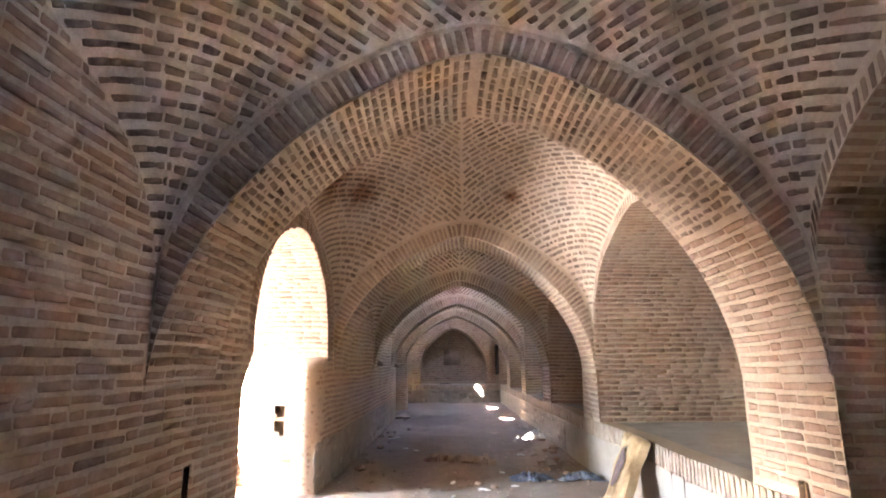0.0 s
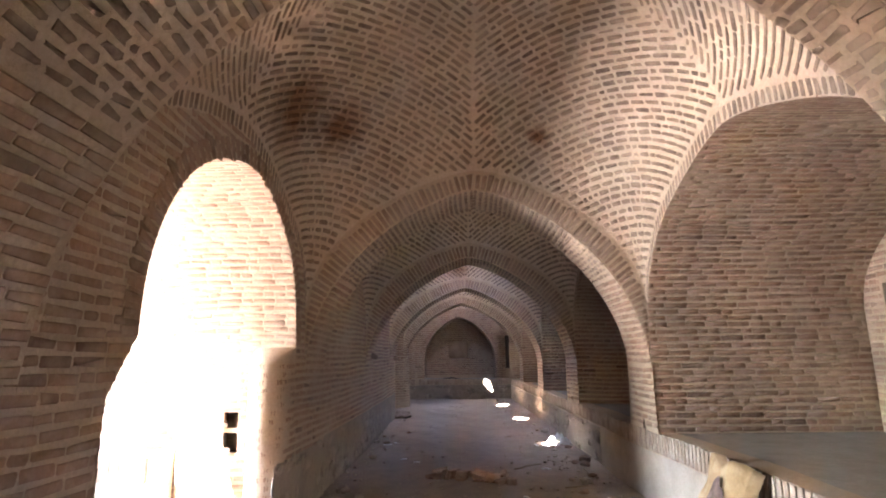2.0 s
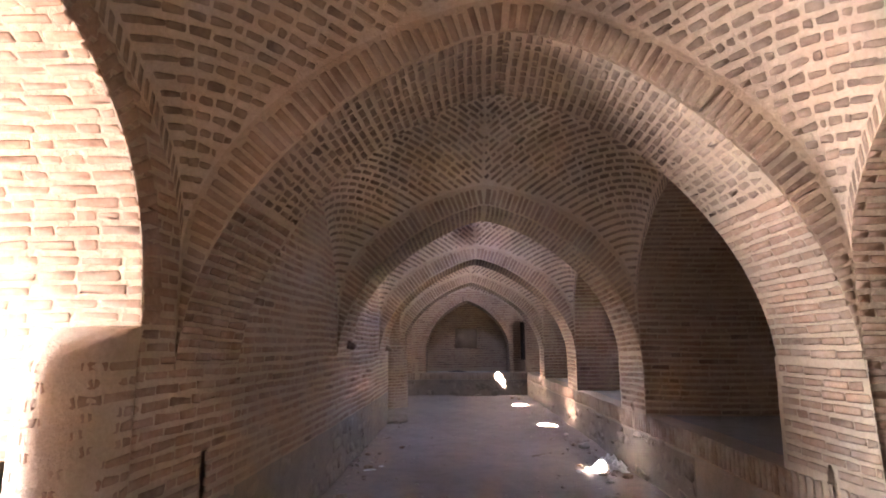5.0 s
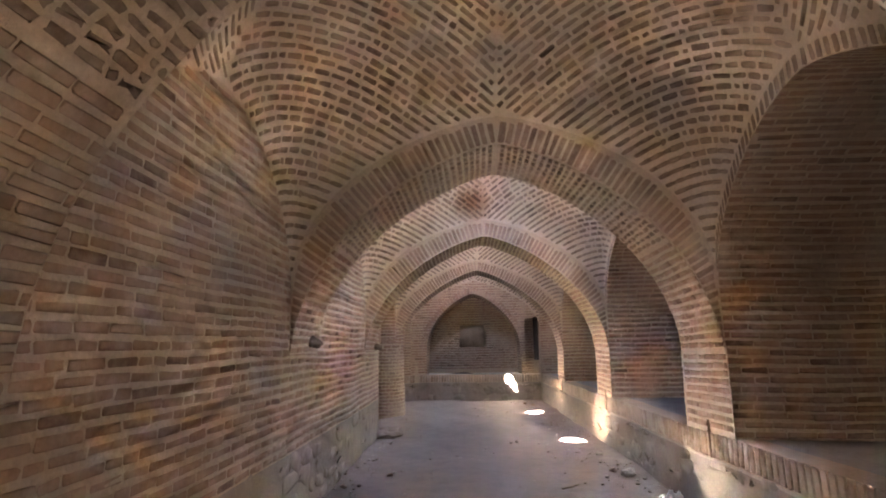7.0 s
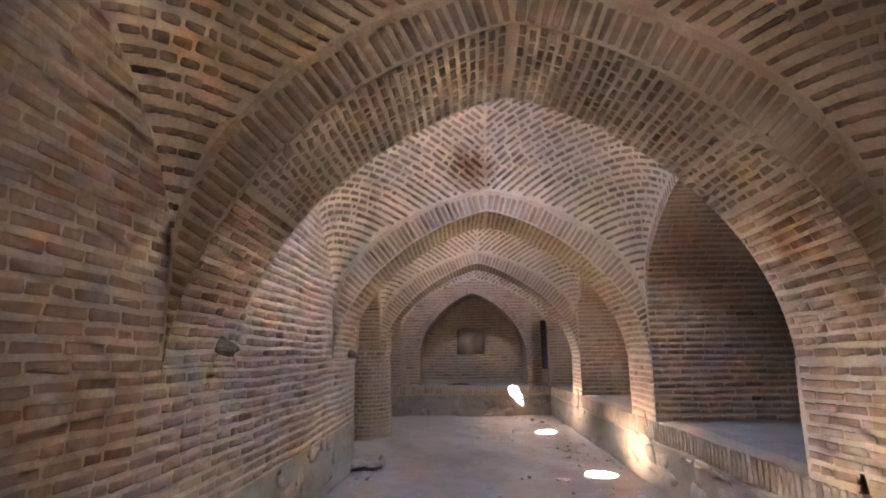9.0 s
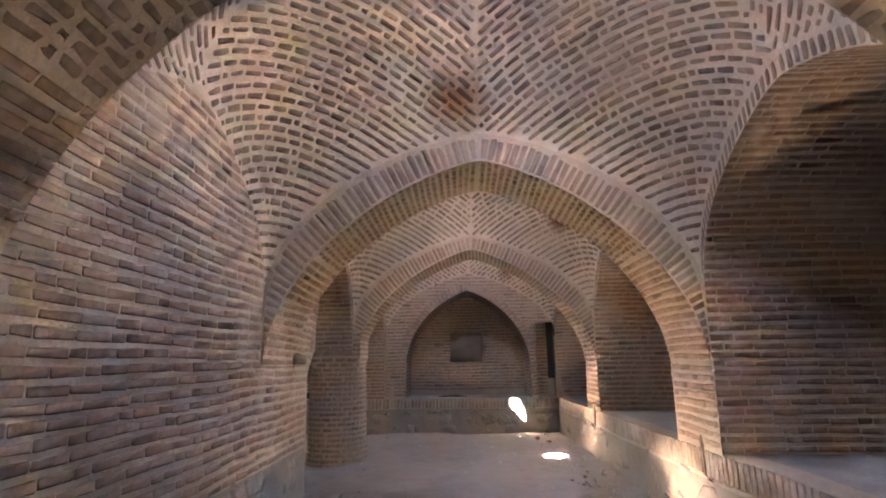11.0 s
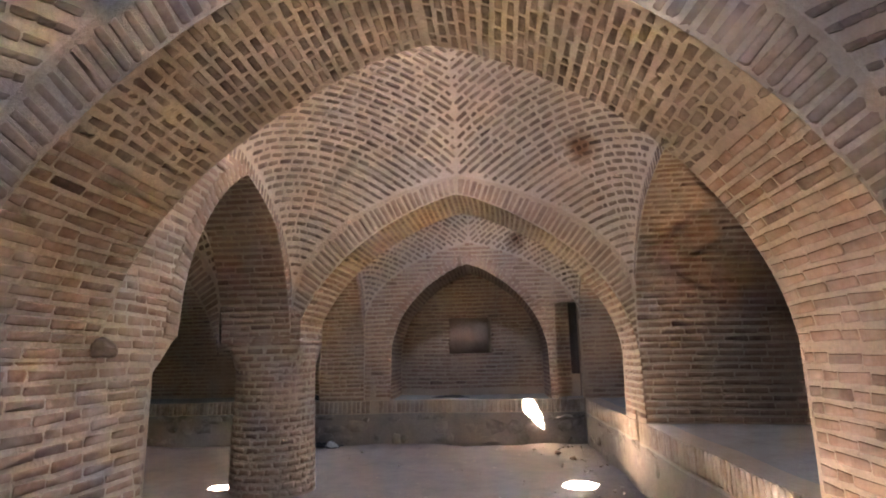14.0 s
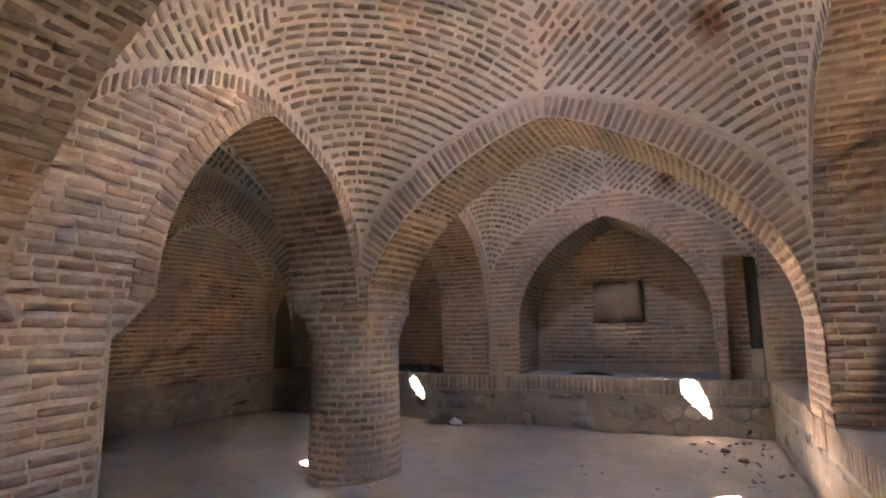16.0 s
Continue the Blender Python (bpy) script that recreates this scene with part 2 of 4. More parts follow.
def courses(u0, u1, v0, v1, mask=None, step=0.067, long=0.215, joint=0.0245, ends=0.009, wave=0.006, snap=0.0):
    """Bricks in bond over a stretch of surface, where mask(u, v) holds."""
    out = []
    us = np.arange(u0, u1 + 0.005, 0.01)
    k = 0
    v = snap + math.ceil((v0 - snap) / step - 0.3) * step
    while v + step * 0.5 < v1:
        mid = v + step / 2
        spans = [(u0, u1)] if mask is None else runs(mask(us, np.full(len(us), mid)), us)
        for a, b in spans:
            u = a - (0.5 * long if k % 2 else 0.0) - random.random() * 0.05
            while u < b:
                size = long * random.uniform(0.86, 1.10) if random.random() < 0.8 else long * 0.5
                c, d = max(u, a), min(u + size - ends, b)
                if d - c > 0.035:
                    s = wave * math.sin(2.1 * c + 0.9 * k)
                    out.append((c, d, max(v + joint * 0.5, v0) + s, min(v + step - joint * 0.5, v1 + 0.02) + s))
                u += size
        v += step
        k += 1
    return out


def sheet(f, u0, u1, v0, v1, nu, nv, back=0.0):
    """A plain grid of the surface f."""
    u, v = np.meshgrid(np.linspace(u0, u1, nu + 1), np.linspace(v0, v1, nv + 1), indexing="ij")
    p = warp(f(u.ravel(), v.ravel()))
    i = np.arange(nu)[:, None] * (nv + 1) + np.arange(nv)[None]
    i = i.ravel()
    return p, np.stack([i, i + nv + 1, i + nv + 2, i + 1], 1)


def masked_sheet(f, u0, u1, v0, v1, mask, du=0.03):
    """The surface f where mask(u, v) holds, in upright strips."""
    n = max(1, round((u1 - u0) / du))
    us = np.linspace(u0, u1, n + 1)
    vs = np.arange(v0, v1 + 0.004, 0.008)
    pos, quads = [], []
    cols = [runs(mask(np.full(len(vs), u), vs), vs) for u in us]
    for i in range(n):
        a, b = cols[i], cols[i + 1]
        pairs = list(zip(a, b)) if len(a) == len(b) else [(r, r) for r in (a if len(a) > len(b) else b)]
        for (la, ha), (lb, hb) in pairs:
            m = max(1, round(max(ha - la, hb - lb) / 0.07))
            for j in range(m):
                k = len(pos)
                pos += [(us[i], la + (ha - la) * j / m), (us[i + 1], lb + (hb - lb) * j / m), (us[i + 1], lb + (hb - lb) * (j + 1) / m), (us[i], la + (ha - la) * (j + 1) / m)]
                quads.append((k, k + 1, k + 2, k + 3))
    pos = np.asarray(pos)
    return warp(f(pos[:, 0], pos[:, 1])), np.asarray(quads)


UNITS = {}


def unit_brick(mat, tall, k):
    """One of six shapes of a brick, a unit across and up, its face a few millimetres proud of the mortar."""
    key = (mat.name, tall, k)
    if key not in UNITS:
        g = np.random.default_rng(100 + k)
        cu, cv = (0.10, 0.025) if tall else (0.024, 0.10)
        iu, iv = (0.12, 0.03) if tall else (0.03, 0.11)
        pos = []
        jit = g.normal(0, 1, (8, 2)) * ((0.06, 0.016) if tall else (0.014, 0.055))
        for z, ins in ((-0.012, 0), (-0.0004, 0), (0.0024, 1)):
            for j, (a, b, ca, cb) in enumerate(OUTLINE):
                pos.append((a * (0.5 - iu * ins) - a * ca * cu + jit[j, 0], b * (0.5 - iv * ins) - b * cb * cv + jit[j, 1], z + g.normal(0, 0.0004)))
        quads = PIECE
        UNITS[key] = mesh_np("brick", np.asarray(pos), np.asarray(quads))
        UNITS[key].materials.append(mat)
    return UNITS[key]


def single_bricks(f, rects, toward, parent, mat, name="brick", away=False):
    """Each brick an object of its own, set square to the surface f."""
    r = np.asarray(rects, float)
    if not len(r):
        return
    um, vm = (r[:, 0] + r[:, 1]) / 2, (r[:, 2] + r[:, 3]) / 2
    p, e = warp(f(um, vm)), 0.01
    du = warp(f(um + e, vm)) - warp(f(um - e, vm))
    du /= np.linalg.norm(du, axis=1, keepdims=True)
    n = normals(f, um, vm, toward) * (-1 if away else 1)
    n -= (n * du).sum(1, keepdims=True) * du
    n /= np.linalg.norm(n, axis=1, keepdims=True)
    dv = np.cross(n, du)
    # on a hollow curve a straight brick stands off by the hollow under it
    ends = (warp(f(r[:, 0], vm)) + warp(f(r[:, 1], vm)) + warp(f(um, r[:, 2])) + warp(f(um, r[:, 3]))) / 4
    p = p + n * np.clip(((ends - p) * n).sum(1, keepdims=True), 0, 0.004)
    for i in range(len(r)):
        w, h = r[i, 1] - r[i, 0], r[i, 3] - r[i, 2]
        ob = new(name, unit_brick(mat, h > w, random.randrange(6)))
        m = Matrix(np.column_stack([du[i] * w, dv[i] * h, n[i]]).tolist()).to_4x4()
        m.translation = Vector(p[i] + n[i] * random.gauss(0, 0.0005))
        ob.parent = parent
        ob.matrix_basis = m


def nearest(f, rects, place, n):
    """The n bricks nearest to a place of the plan, and the rest."""
    r = np.asarray(rects, float)
    p = f((r[:, 0] + r[:, 1]) / 2, (r[:, 2] + r[:, 3]) / 2)
    order = np.argsort(np.linalg.norm(p - np.asarray(place)[None], axis=1))
    return r[order[:n]], r[order[n:]]


SINGLES = []                       # (surface, bricks, place they face, parent, material), laid at the end of the file


def brickwork(name, mortar, bricks, mat_m, mat_b, label, category="wall", singles=()):
    """A piece of the setting: its mortar bed, and its bricks under it."""
    ob = thing(name, mesh_np(name, *join(mortar)), mat_m, label, category, "structure")
    bricks = [b for b in bricks if len(b[0])]
    if bricks:
        thing("brickwork", mesh_np("brickwork", *join(bricks)), mat_b, "weathered brown bricks in wide lime mortar joints", kind="stuff", parent=ob)
    one = M_EDGE if category == "edging" else M_VBRICK_ONE if mat_b is M_VBRICK else M_BRICK_ONE
    SINGLES.extend((f, rects, toward, ob, one) for f, rects, toward in singles)
    return ob


# ---- curves of arches and vaults ----
class Curve:
    """Half of a pointed arch, from its crown to its foot, measured along its length."""

    def __init__(self, half, rise, crown, foot, power=POWER):
        t = 1 - (1 - np.linspace(0, 1, 400)) ** 2
        x, z = half * t, crown - rise * (1 - np.sqrt(np.maximum(0, 1 - t ** power)))
        if foot < crown - rise - 0.001:
            x, z = np.append(x, half), np.append(z, foot)
        elif foot > crown - rise + 0.001:
            keep = z >= foot
            x, z = x[keep], z[keep]
        s = np.concatenate([[0], np.cumsum(np.hypot(np.diff(x), np.diff(z)))])
        self.s, self.x, self.z, self.length = s, x, z, s[-1]

    def at(self, s):
        return np.interp(s, self.s, self.x), np.interp(s, self.s, self.z)


def arch_z(d, half, rise, spring, power=POWER):
    """Height of a pointed arch at the distance d from its axis."""
    return spring + rise * np.sqrt(np.maximum(0, 1 - np.minimum(1, np.abs(d) / half) ** power))


# ---- transverse arches ----
def transverse_arch(name, i, xc, half, feet):
    """feet: the heights to which its two curved sides come down, at the smaller x and the larger."""
    y0, y1, crown = ARCHES[i]
    mortar, bricks, singles, jambs, crowns, ring = [], [], [], [], [], []
    mid = (xc, (y0 + y1) / 2, 1.4)
    for side, foot in ((-1, feet[0]), (1, feet[1])):
        c = Curve(half, crown - SPRING, crown, foot, ARCH_POWER[i])

        def soffit(u, v, c=c, side=side):
            x, z = c.at(c.length - v)
            return np.stack([xc + side * x, y0 + u, z], 1)
        mortar.append(sheet(soffit, 0, y1 - y0, 0, c.length, 14, 64))
        low = min(0.95, c.length)
        own, rest = nearest(soffit, courses(0.004, y1 - y0 - 0.004, 0, low), (xc, (y0 + y1) / 2, 1.5), 140 if xc == XC and i else 0)
        singles.append((soffit, own, mid))
        jambs.append(lay(soffit, rest, mid))
        rows = courses(0.004, y1 - y0 - 0.004, low, c.length, step=0.060, long=0.128, joint=0.026, ends=0.022)
        own, rest = nearest(soffit, rows, (xc, (y0 + y1) / 2, 3.0), 140 if xc == XC and i else 0)
        crowns.append((soffit, own, mid))
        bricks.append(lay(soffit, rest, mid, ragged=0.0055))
        inner = Curve(half, crown - SPRING, crown, SPRING + 0.01, ARCH_POWER[i])
        for y, bay, way in ((y0, i - 1, -1), (y1, i, 1)):
            if bay < 0:
                continue
            outer = Curve(half, bay_crown(bay) - CORNER, bay_crown(bay), SPRING, BAY_POWER[bay])
            # for each place on the inner curve, the place of the outer one that lies square to it
            gs = np.linspace(0, inner.length, 160)
            xi, zi = inner.at(gs)
            tx, tz = np.gradient(xi), np.gradient(zi)
            n = np.hypot(tx, tz)
            hs = np.linspace(0, outer.length, 600)
            xo, zo = outer.at(hs)
            dx, dz = xo[None] - xi[:, None], zo[None] - zi[:, None]
            off = np.abs(dx * (tx / n)[:, None] + dz * (tz / n)[:, None]) + 10 * (np.hypot(dx, dz) > 0.7)
            pick = np.maximum.accumulate(hs[off.argmin(1)])
            pick[0] = 0.0

            def face(u, v, y=y, outer=outer, inner=inner, side=side, gs=gs, pick=pick):
                xi, zi = inner.at(u)
                xo, zo = outer.at(np.interp(u, gs, pick))
                k = v / 0.2
                return np.stack([xc + side * (xi + (xo - xi) * k), np.full(len(u), y), zi + (zo - zi) * k], 1)
            mortar.append(sheet(face, 0, inner.length, 0, 0.2, 60, 1))
            stones = [(a, a + 0.040, 0.012, random.uniform(0.155, 0.178)) for a in np.arange(0.012, inner.length - 0.16, 0.060)]
            ring.append(lay(face, stones, (xc, y + way * 3, 1.5)))
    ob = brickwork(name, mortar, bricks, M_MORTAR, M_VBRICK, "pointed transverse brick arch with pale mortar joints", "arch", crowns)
    jambs = [j for j in jambs if len(j[0])]
    if jambs:
        thing("jamb_bricks", mesh_np("jamb_bricks", *join(jambs)), M_BRICK, "brown bricks of the arch's feet", kind="stuff", parent=ob)
    thing("ring_bricks", mesh_np("ring_bricks", *join(ring)), M_RING, "upright bricks round the face of the arch", kind="stuff", parent=ob)
    SINGLES.extend((f, rects, toward, ob, M_BRICK_ONE) for f, rects, toward in singles)
    return ob


# ---- vaults ----
def vault(name, i, xc, half, bands):
    """A bay's vault, its courses set across the corners. bands: the sides of x that end in an open arch."""
    y0, y1, rise_y = BAYS[i]
    yc, hy, crown, apex = (y0 + y1) / 2, (y1 - y0) / 2, bay_crown(i), bay_apex(i)
    cx = Curve(half, crown - CORNER, 0.0, CORNER - crown, BAY_POWER[i])
    cy = Curve(hy, rise_y, 0.0, -rise_y)
    hole = OCULI.get(i, 0)
    ox, oy = hole_at(i, xc)
    ox += narrowing(ox, oy)
    mortar, bricks, singles = [], [], []
    for sx in (-1, 1):
        edge = 0.125 if sx in bands else 0.0
        for sy in (-1, 1):
            def web(u, v, sx=sx, sy=sy):
                x, dz = cx.at(u)
                y, ez = cy.at(v)
                return np.stack([xc + sx * x, yc + sy * y, apex + dz + ez], 1)
            p, q = sheet(web, 0, cx.length, 0, cy.length, 50, 44)
            mid = p[q].mean(1)
            q = q[np.hypot(mid[:, 0] - ox, mid[:, 1] - oy) > hole + 0.06 * (hole > 0)]
            mortar.append((p, q))

            def slant(a, b, web=web):
                return web(np.clip((b + a) * 0.7071, 0, cx.length), np.clip((b - a) * 0.7071, 0, cy.length))

            def clear(u, v, web=web):
                p = web(u, v)
                return np.hypot(p[:, 0] - ox, p[:, 1] - oy) > hole + 0.15

            def inside(a, b, edge=edge, clear=clear):
                u, v = (b + a) * 0.7071, (b - a) * 0.7071
                return (u > 0.014) & (u < cx.length - edge - 0.03) & (v > 0.014) & (v < cy.length - 0.03) & clear(u, v)
            rects = courses(-cy.length * 0.71, cx.length * 0.71, 0, (cx.length + cy.length) * 0.7071, inside, step=0.064, long=0.19, joint=0.030, ends=0.028, wave=0.003)
            own, rest = nearest(slant, rects, (xc, yc, 1.5), 75 if xc == XC and i < 5 else 0)
            singles.append((slant, own, (xc, yc, 1.5)))
            bricks.append(lay(slant, rest, (xc, yc, 1.5)))
            if edge:
                rim = [(cx.length - 0.115, cx.length - 0.008, a, a + 0.042) for a in np.arange(0.02, cy.length - 0.1, 0.066)]
                bricks.append(lay(web, rim, (xc, yc, 1.5)))
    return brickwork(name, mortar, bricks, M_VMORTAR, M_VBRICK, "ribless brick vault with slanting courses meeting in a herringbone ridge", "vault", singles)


# ---- upright walls ----
def plane_x(x):
    return lambda u, v: np.stack([np.full(len(u), x), u, v], 1)


def plane_y(y):
    return lambda u, v: np.stack([u, np.full(len(u), y), v], 1)


def plane_z(z):
    return lambda u, v: np.stack([u, v, np.full(len(u), z)], 1)


def flat_wall(name, f, u0, u1, v0, v1, mask, toward, label, bricks_from=0.0, category="wall", brick_mask=None, own=0, place=(0, 0, 0)):
    rects = courses(u0, u1, max(v0, bricks_from), v1, brick_mask or mask)
    ones, rest = nearest(f, rects, place, own)
    return brickwork(name, [masked_sheet(f, u0, u1, v0, v1, mask)], [lay(f, rest, toward)], M_MORTAR, M_BRICK, label, category, [(f, ones, toward)])


def box(bm, x0, x1, y0, y1, z0, z1):
    vs = [bm.verts.new(p) for p in ((x0, y0, z0), (x1, y0, z0), (x1, y1, z0), (x0, y1, z0), (x0, y0, z1), (x1, y0, z1), (x1, y1, z1), (x0, y1, z1))]
    for q in ((3, 2, 1, 0), (4, 5, 6, 7), (0, 1, 5, 4), (1, 2, 6, 5), (2, 3, 7, 6), (3, 0, 4, 7)):
        bm.faces.new([vs[k] for k in q])


def solid(name, boxes, mat, label, category="wall"):
    bm = bmesh.new()
    for b in boxes:
        box(bm, *b)
    me = bpy.data.meshes.new(name)
    bm.to_mesh(me)
    bm.free()
    return thing(name, me, mat, label, category, "structure")


# the opening to the court, in the wall of the second bay
DOOR_Y, DOOR_HALF, DOOR_SPRING, DOOR_RISE, DOOR_POWER = 5.79, 1.30, 1.58, 1.30, 2.0
# the openings to the parallel aisle
SIDE_OPEN = [(16.78, 0.99, 1.50, 1.41), (19.80, 1.265, 1.50, 1.33)]
WALL_STOP = 15.52
SLOT_L = [(3.43, 3.49, 0.64, 0.86), (7.77, 7.83, 0.62, 0.90)]


STONE_TOP = 0.60


def left_wall_mask(y, z):
    ok = z < 1.375
    for i, (y0, y1, rise) in enumerate(BAYS):
        m = (y >= y0) & (y <= y1)
        ok = np.where(m, z < arch_z(y - (y0 + y1) / 2, (y1 - y0) / 2, rise, CORNER), ok)
    d = (np.abs(y - DOOR_Y) < DOOR_HALF) & (z < arch_z(y - DOOR_Y, DOOR_HALF, DOOR_RISE, DOOR_SPRING, DOOR_POWER))
    ok &= ~d
    ok &= ~((y > 4.26 + 0.21 * np.clip((z - 1.27) / 0.28, 0, 1)) & (y < DOOR_Y) & (z < 1.55))          # below the broken springing
    for c, h, s, r in SIDE_OPEN:
        ok &= ~((np.abs(y - c) < h) & (z < arch_z(y - c, h, r, s)))
    ok &= ~((y > WALL_STOP + 0.27 * np.clip((z - 1.25) / 0.28, 0, 1)) & (y < 21.06) & (z < 1.56))
    for a, b, c, e in SLOT_L:
        ok &= ~((y > a) & (y < b) & (z > c) & (z < e))
    return ok


flat_wall("wall_left", plane_x(XL), -1.4, END, 0.0, 3.25, left_wall_mask, (0.2, 8, 1.3), "long inner wall of weathered brown brick in wide mortar joints", 0.0,
          brick_mask=lambda y, z: left_wall_mask(y, z) & ~((y > 8.1) & (z < STONE_TOP + 0.03 * np.sin(3 * y))), own=300, place=(XC, 12.6, 1.4))

for i in range(len(ARCHES)):
    transverse_arch(f"arch_{i}", i, XC, HALF, (1.36 if i < 5 else 1.52, 1.36))
for i in range(len(BAYS)):
    vault(f"vault_{i}", i, XC, HALF, (1,) if i not in (1, 4, 5) else (-1, 1))

# piers on the side of the niches: the faces towards the aisle
SLOT_R = [(3.22, 3.29), (7.76, 7.82), (11.18, 11.25), (14.50, 14.58), (18.08, 18.15)]


def pier_mask(y, z):
    ok = np.zeros(len(y), bool)
    for y0, y1, _ in ARCHES:
        ok |= (y >= y0) & (y <= y1) & (z < 1.375)
    for a, b in SLOT_R:
        ok &= ~((y > a) & (y < b) & (z < 0.80))
    return ok


flat_wall("wall_right", plane_x(XR), -1.4, END, PLAT, 1.37, pier_mask, (0.2, 8, 1.3), "brick pier faces between the side niches", PLAT, "pier", own=290, place=(XC, 12.6, 1.0))


# ---- side niches with their barrel vaults ----
def niche(i, y_end=None):
    y0, y1, rise = BAYS[i]
    yc, hy = (y0 + y1) / 2, (y1 - y0) / 2
    c = Curve(hy, rise, CORNER + rise, PLAT)
    mortar, bricks, singles = [], [], []
    depth = NICHE_END - XR
    for side in (-1, 1):
        def shell(u, v, side=side):
            y, z = c.at(c.length - v)
            return np.stack([XR + u, yc + side * y, z], 1)
        mortar.append(sheet(shell, 0, depth, 0, c.length, 44, 64))
        own, rest = nearest(shell, courses(0.004, depth, 0, c.length), (XR + 0.4, yc + 0.6, 1.2), 200 if side > 0 and 0 < i < 5 else 0)
        singles.append((shell, own, (XR + 1, yc, 1.2)))
        bricks.append(lay(shell, rest, (XR + 1, yc, 1.2)))

    def under(y, z):
        return z < arch_z(y - yc, hy, rise, CORNER)
    f = plane_x(NICHE_END)
    hole = (6.55, 7.12, 1.39, 2.10) if i == 1 else (0, 0, 0, 0)

    def back(y, z):
        return under(y, z) & ~((y > hole[0]) & (y < hole[1]) & (z > hole[2]) & (z < hole[3]))
    mortar.append(masked_sheet(f, y0, y1, PLAT, CORNER + rise + 0.05, back))
    bricks.append(lay(f, courses(y0, y1, PLAT, CORNER + rise, back), (XR, yc, 1.2)))
    brickwork(f"niche_{i}", mortar, bricks, M_MORTAR, M_BRICK, "deep side niche of weathered brick under a pointed barrel vault", "niche", singles)
    if i != 1:
        return
    bm = bmesh.new()
    box(bm, NICHE_END + 0.25, NICHE_END + 0.3, hole[0] - 0.05, hole[1] + 0.05, hole[2] - 0.05, hole[3] + 0.05)
    for a, b, e, g in ((hole[0] - 0.04, hole[0], hole[2], hole[3]), (hole[1], hole[1] + 0.04, hole[2], hole[3]), (hole[0] - 0.04, hole[1] + 0.04, hole[3], hole[3] + 0.04), (hole[0] - 0.04, hole[1] + 0.04, hole[2] - 0.04, hole[2])):
        box(bm, NICHE_END - 0.004, NICHE_END + 0.25, a, b, e, g)
    me = bpy.data.meshes.new("recess")
    bm.to_mesh(me)
    bm.free()
    thing("recess_niche", me, M_MORTAR, "small square recess in the back of a side niche", "recess", "structure")


for i in range(len(BAYS)):
    niche(i)

# ---- platforms ----
mortar = [sheet(plane_x(XR), -1.4, END, 0.0, PLAT - 0.20, 120, 4)]
thing("platform_front", mesh_np("platform_front", *join(mortar)), M_PLASTER, "low platform front of grey plastered rubble", "platform", "structure")
thing("platform_top", mesh_np("platform_top", *sheet(plane_z(PLAT - 0.004), XR + 0.1, NICHE_END, -1.4, END, 20, 120)), M_GREYDIRT, "dusty grey platform floor in the side niches", "platform", "structure")
EDGE_R = [(a, a + 0.059, PLAT - 0.19, PLAT - 0.004) for a in np.arange(-1.4, END - 0.05, 0.072) if not any(p - 0.05 < a < q for p, q in SLOT_R)]
edge = brickwork("platform_edge", [masked_sheet(plane_x(XR + 0.004), -1.4, END, PLAT - 0.25, PLAT, lambda y, z: ~np.any([(y > a) & (y < b) for a, b in SLOT_R], axis=0), 0.02), sheet(plane_z(PLAT), XR, XR + 0.2, -1.4, END, 2, 200)],
                 [], M_MORTAR, M_BRICK, "row of bricks set on end along the platform edge", "edging", [(plane_x(XR), EDGE_R, (0, 8, 0.5))])

# ---- rubble stone at the foot of walls and platforms ----
def rubble(name, f, u0, u1, v0, v1, toward, label, fill=0.85):
    """Uneven stones of many sizes bedded in mortar."""
    rects = []
    v = v0
    while v < v1 - 0.04:
        h = min(random.uniform(0.10, 0.21), v1 - v)
        u = u0 - random.random() * 0.1
        while u < u1 - 0.03:
            w = random.uniform(0.12, 0.40)
            dv = random.uniform(-0.02, 0.02)
            if random.random() < fill:
                rects.append((max(u0, u) + 0.006, min(u1, u + w) - 0.006, v + 0.006 + dv, v + h - 0.006 + dv))
            u += w
        v += h
    n = normals(f, np.asarray([(u0 + u1) / 2]), np.asarray([(v0 + v1) / 2]), toward)
    bed = sheet(lambda u, v: f(u, v) + n * 0.004, u0, u1, v0, v1, max(2, round((u1 - u0) / 0.1)), 6)
    thing(name.replace("stone_base", "stone_bed"), mesh_np("stone_bed", *bed), M_BED, "grey earth mortar between the base stones", "stonework", "structure")
    ob = thing(name, mesh_np(name, *lay(f, rects, toward, 0.006, 0.007, 0.024, ragged=0.020, corner=0.06, edge=0.012)), M_STONE, label, "stonework", "structure")
    return ob


rubble("stone_base_left", plane_x(XL), 8.2, WALL_STOP - 0.02, 0.0, STONE_TOP, (0.2, 11, 0.3), "grey rubble stone base in rough mortar under the brick wall")
rubble("stone_base_aisle", plane_x(XC2 - HALF2), 14.3, END, 0.0, 0.62, (-3, 18, 0.3), "grey rubble stone base in rough mortar under the aisle wall")
rubble("stone_base_platform", plane_x(XR), 9.6, END - 0.05, 0.02, PLAT - 0.22, (0.2, 15, 0.3), "rubble stone in grey plaster on the platform front", 0.72)
rubble("stone_base_end", plane_y(END - 0.03), -5.4, XR - 0.02, 0.04, PLAT - 0.20, (0, 15, 0.3), "dark rubble stone in grey mortar on the end platform front")
rubble("stone_base_pilaster", plane_x(XL + 0.014), 6.62, 8.2, 0.0, 0.56, (0.2, 7, 0.3), "rough plastered stone foot of the pilaster")

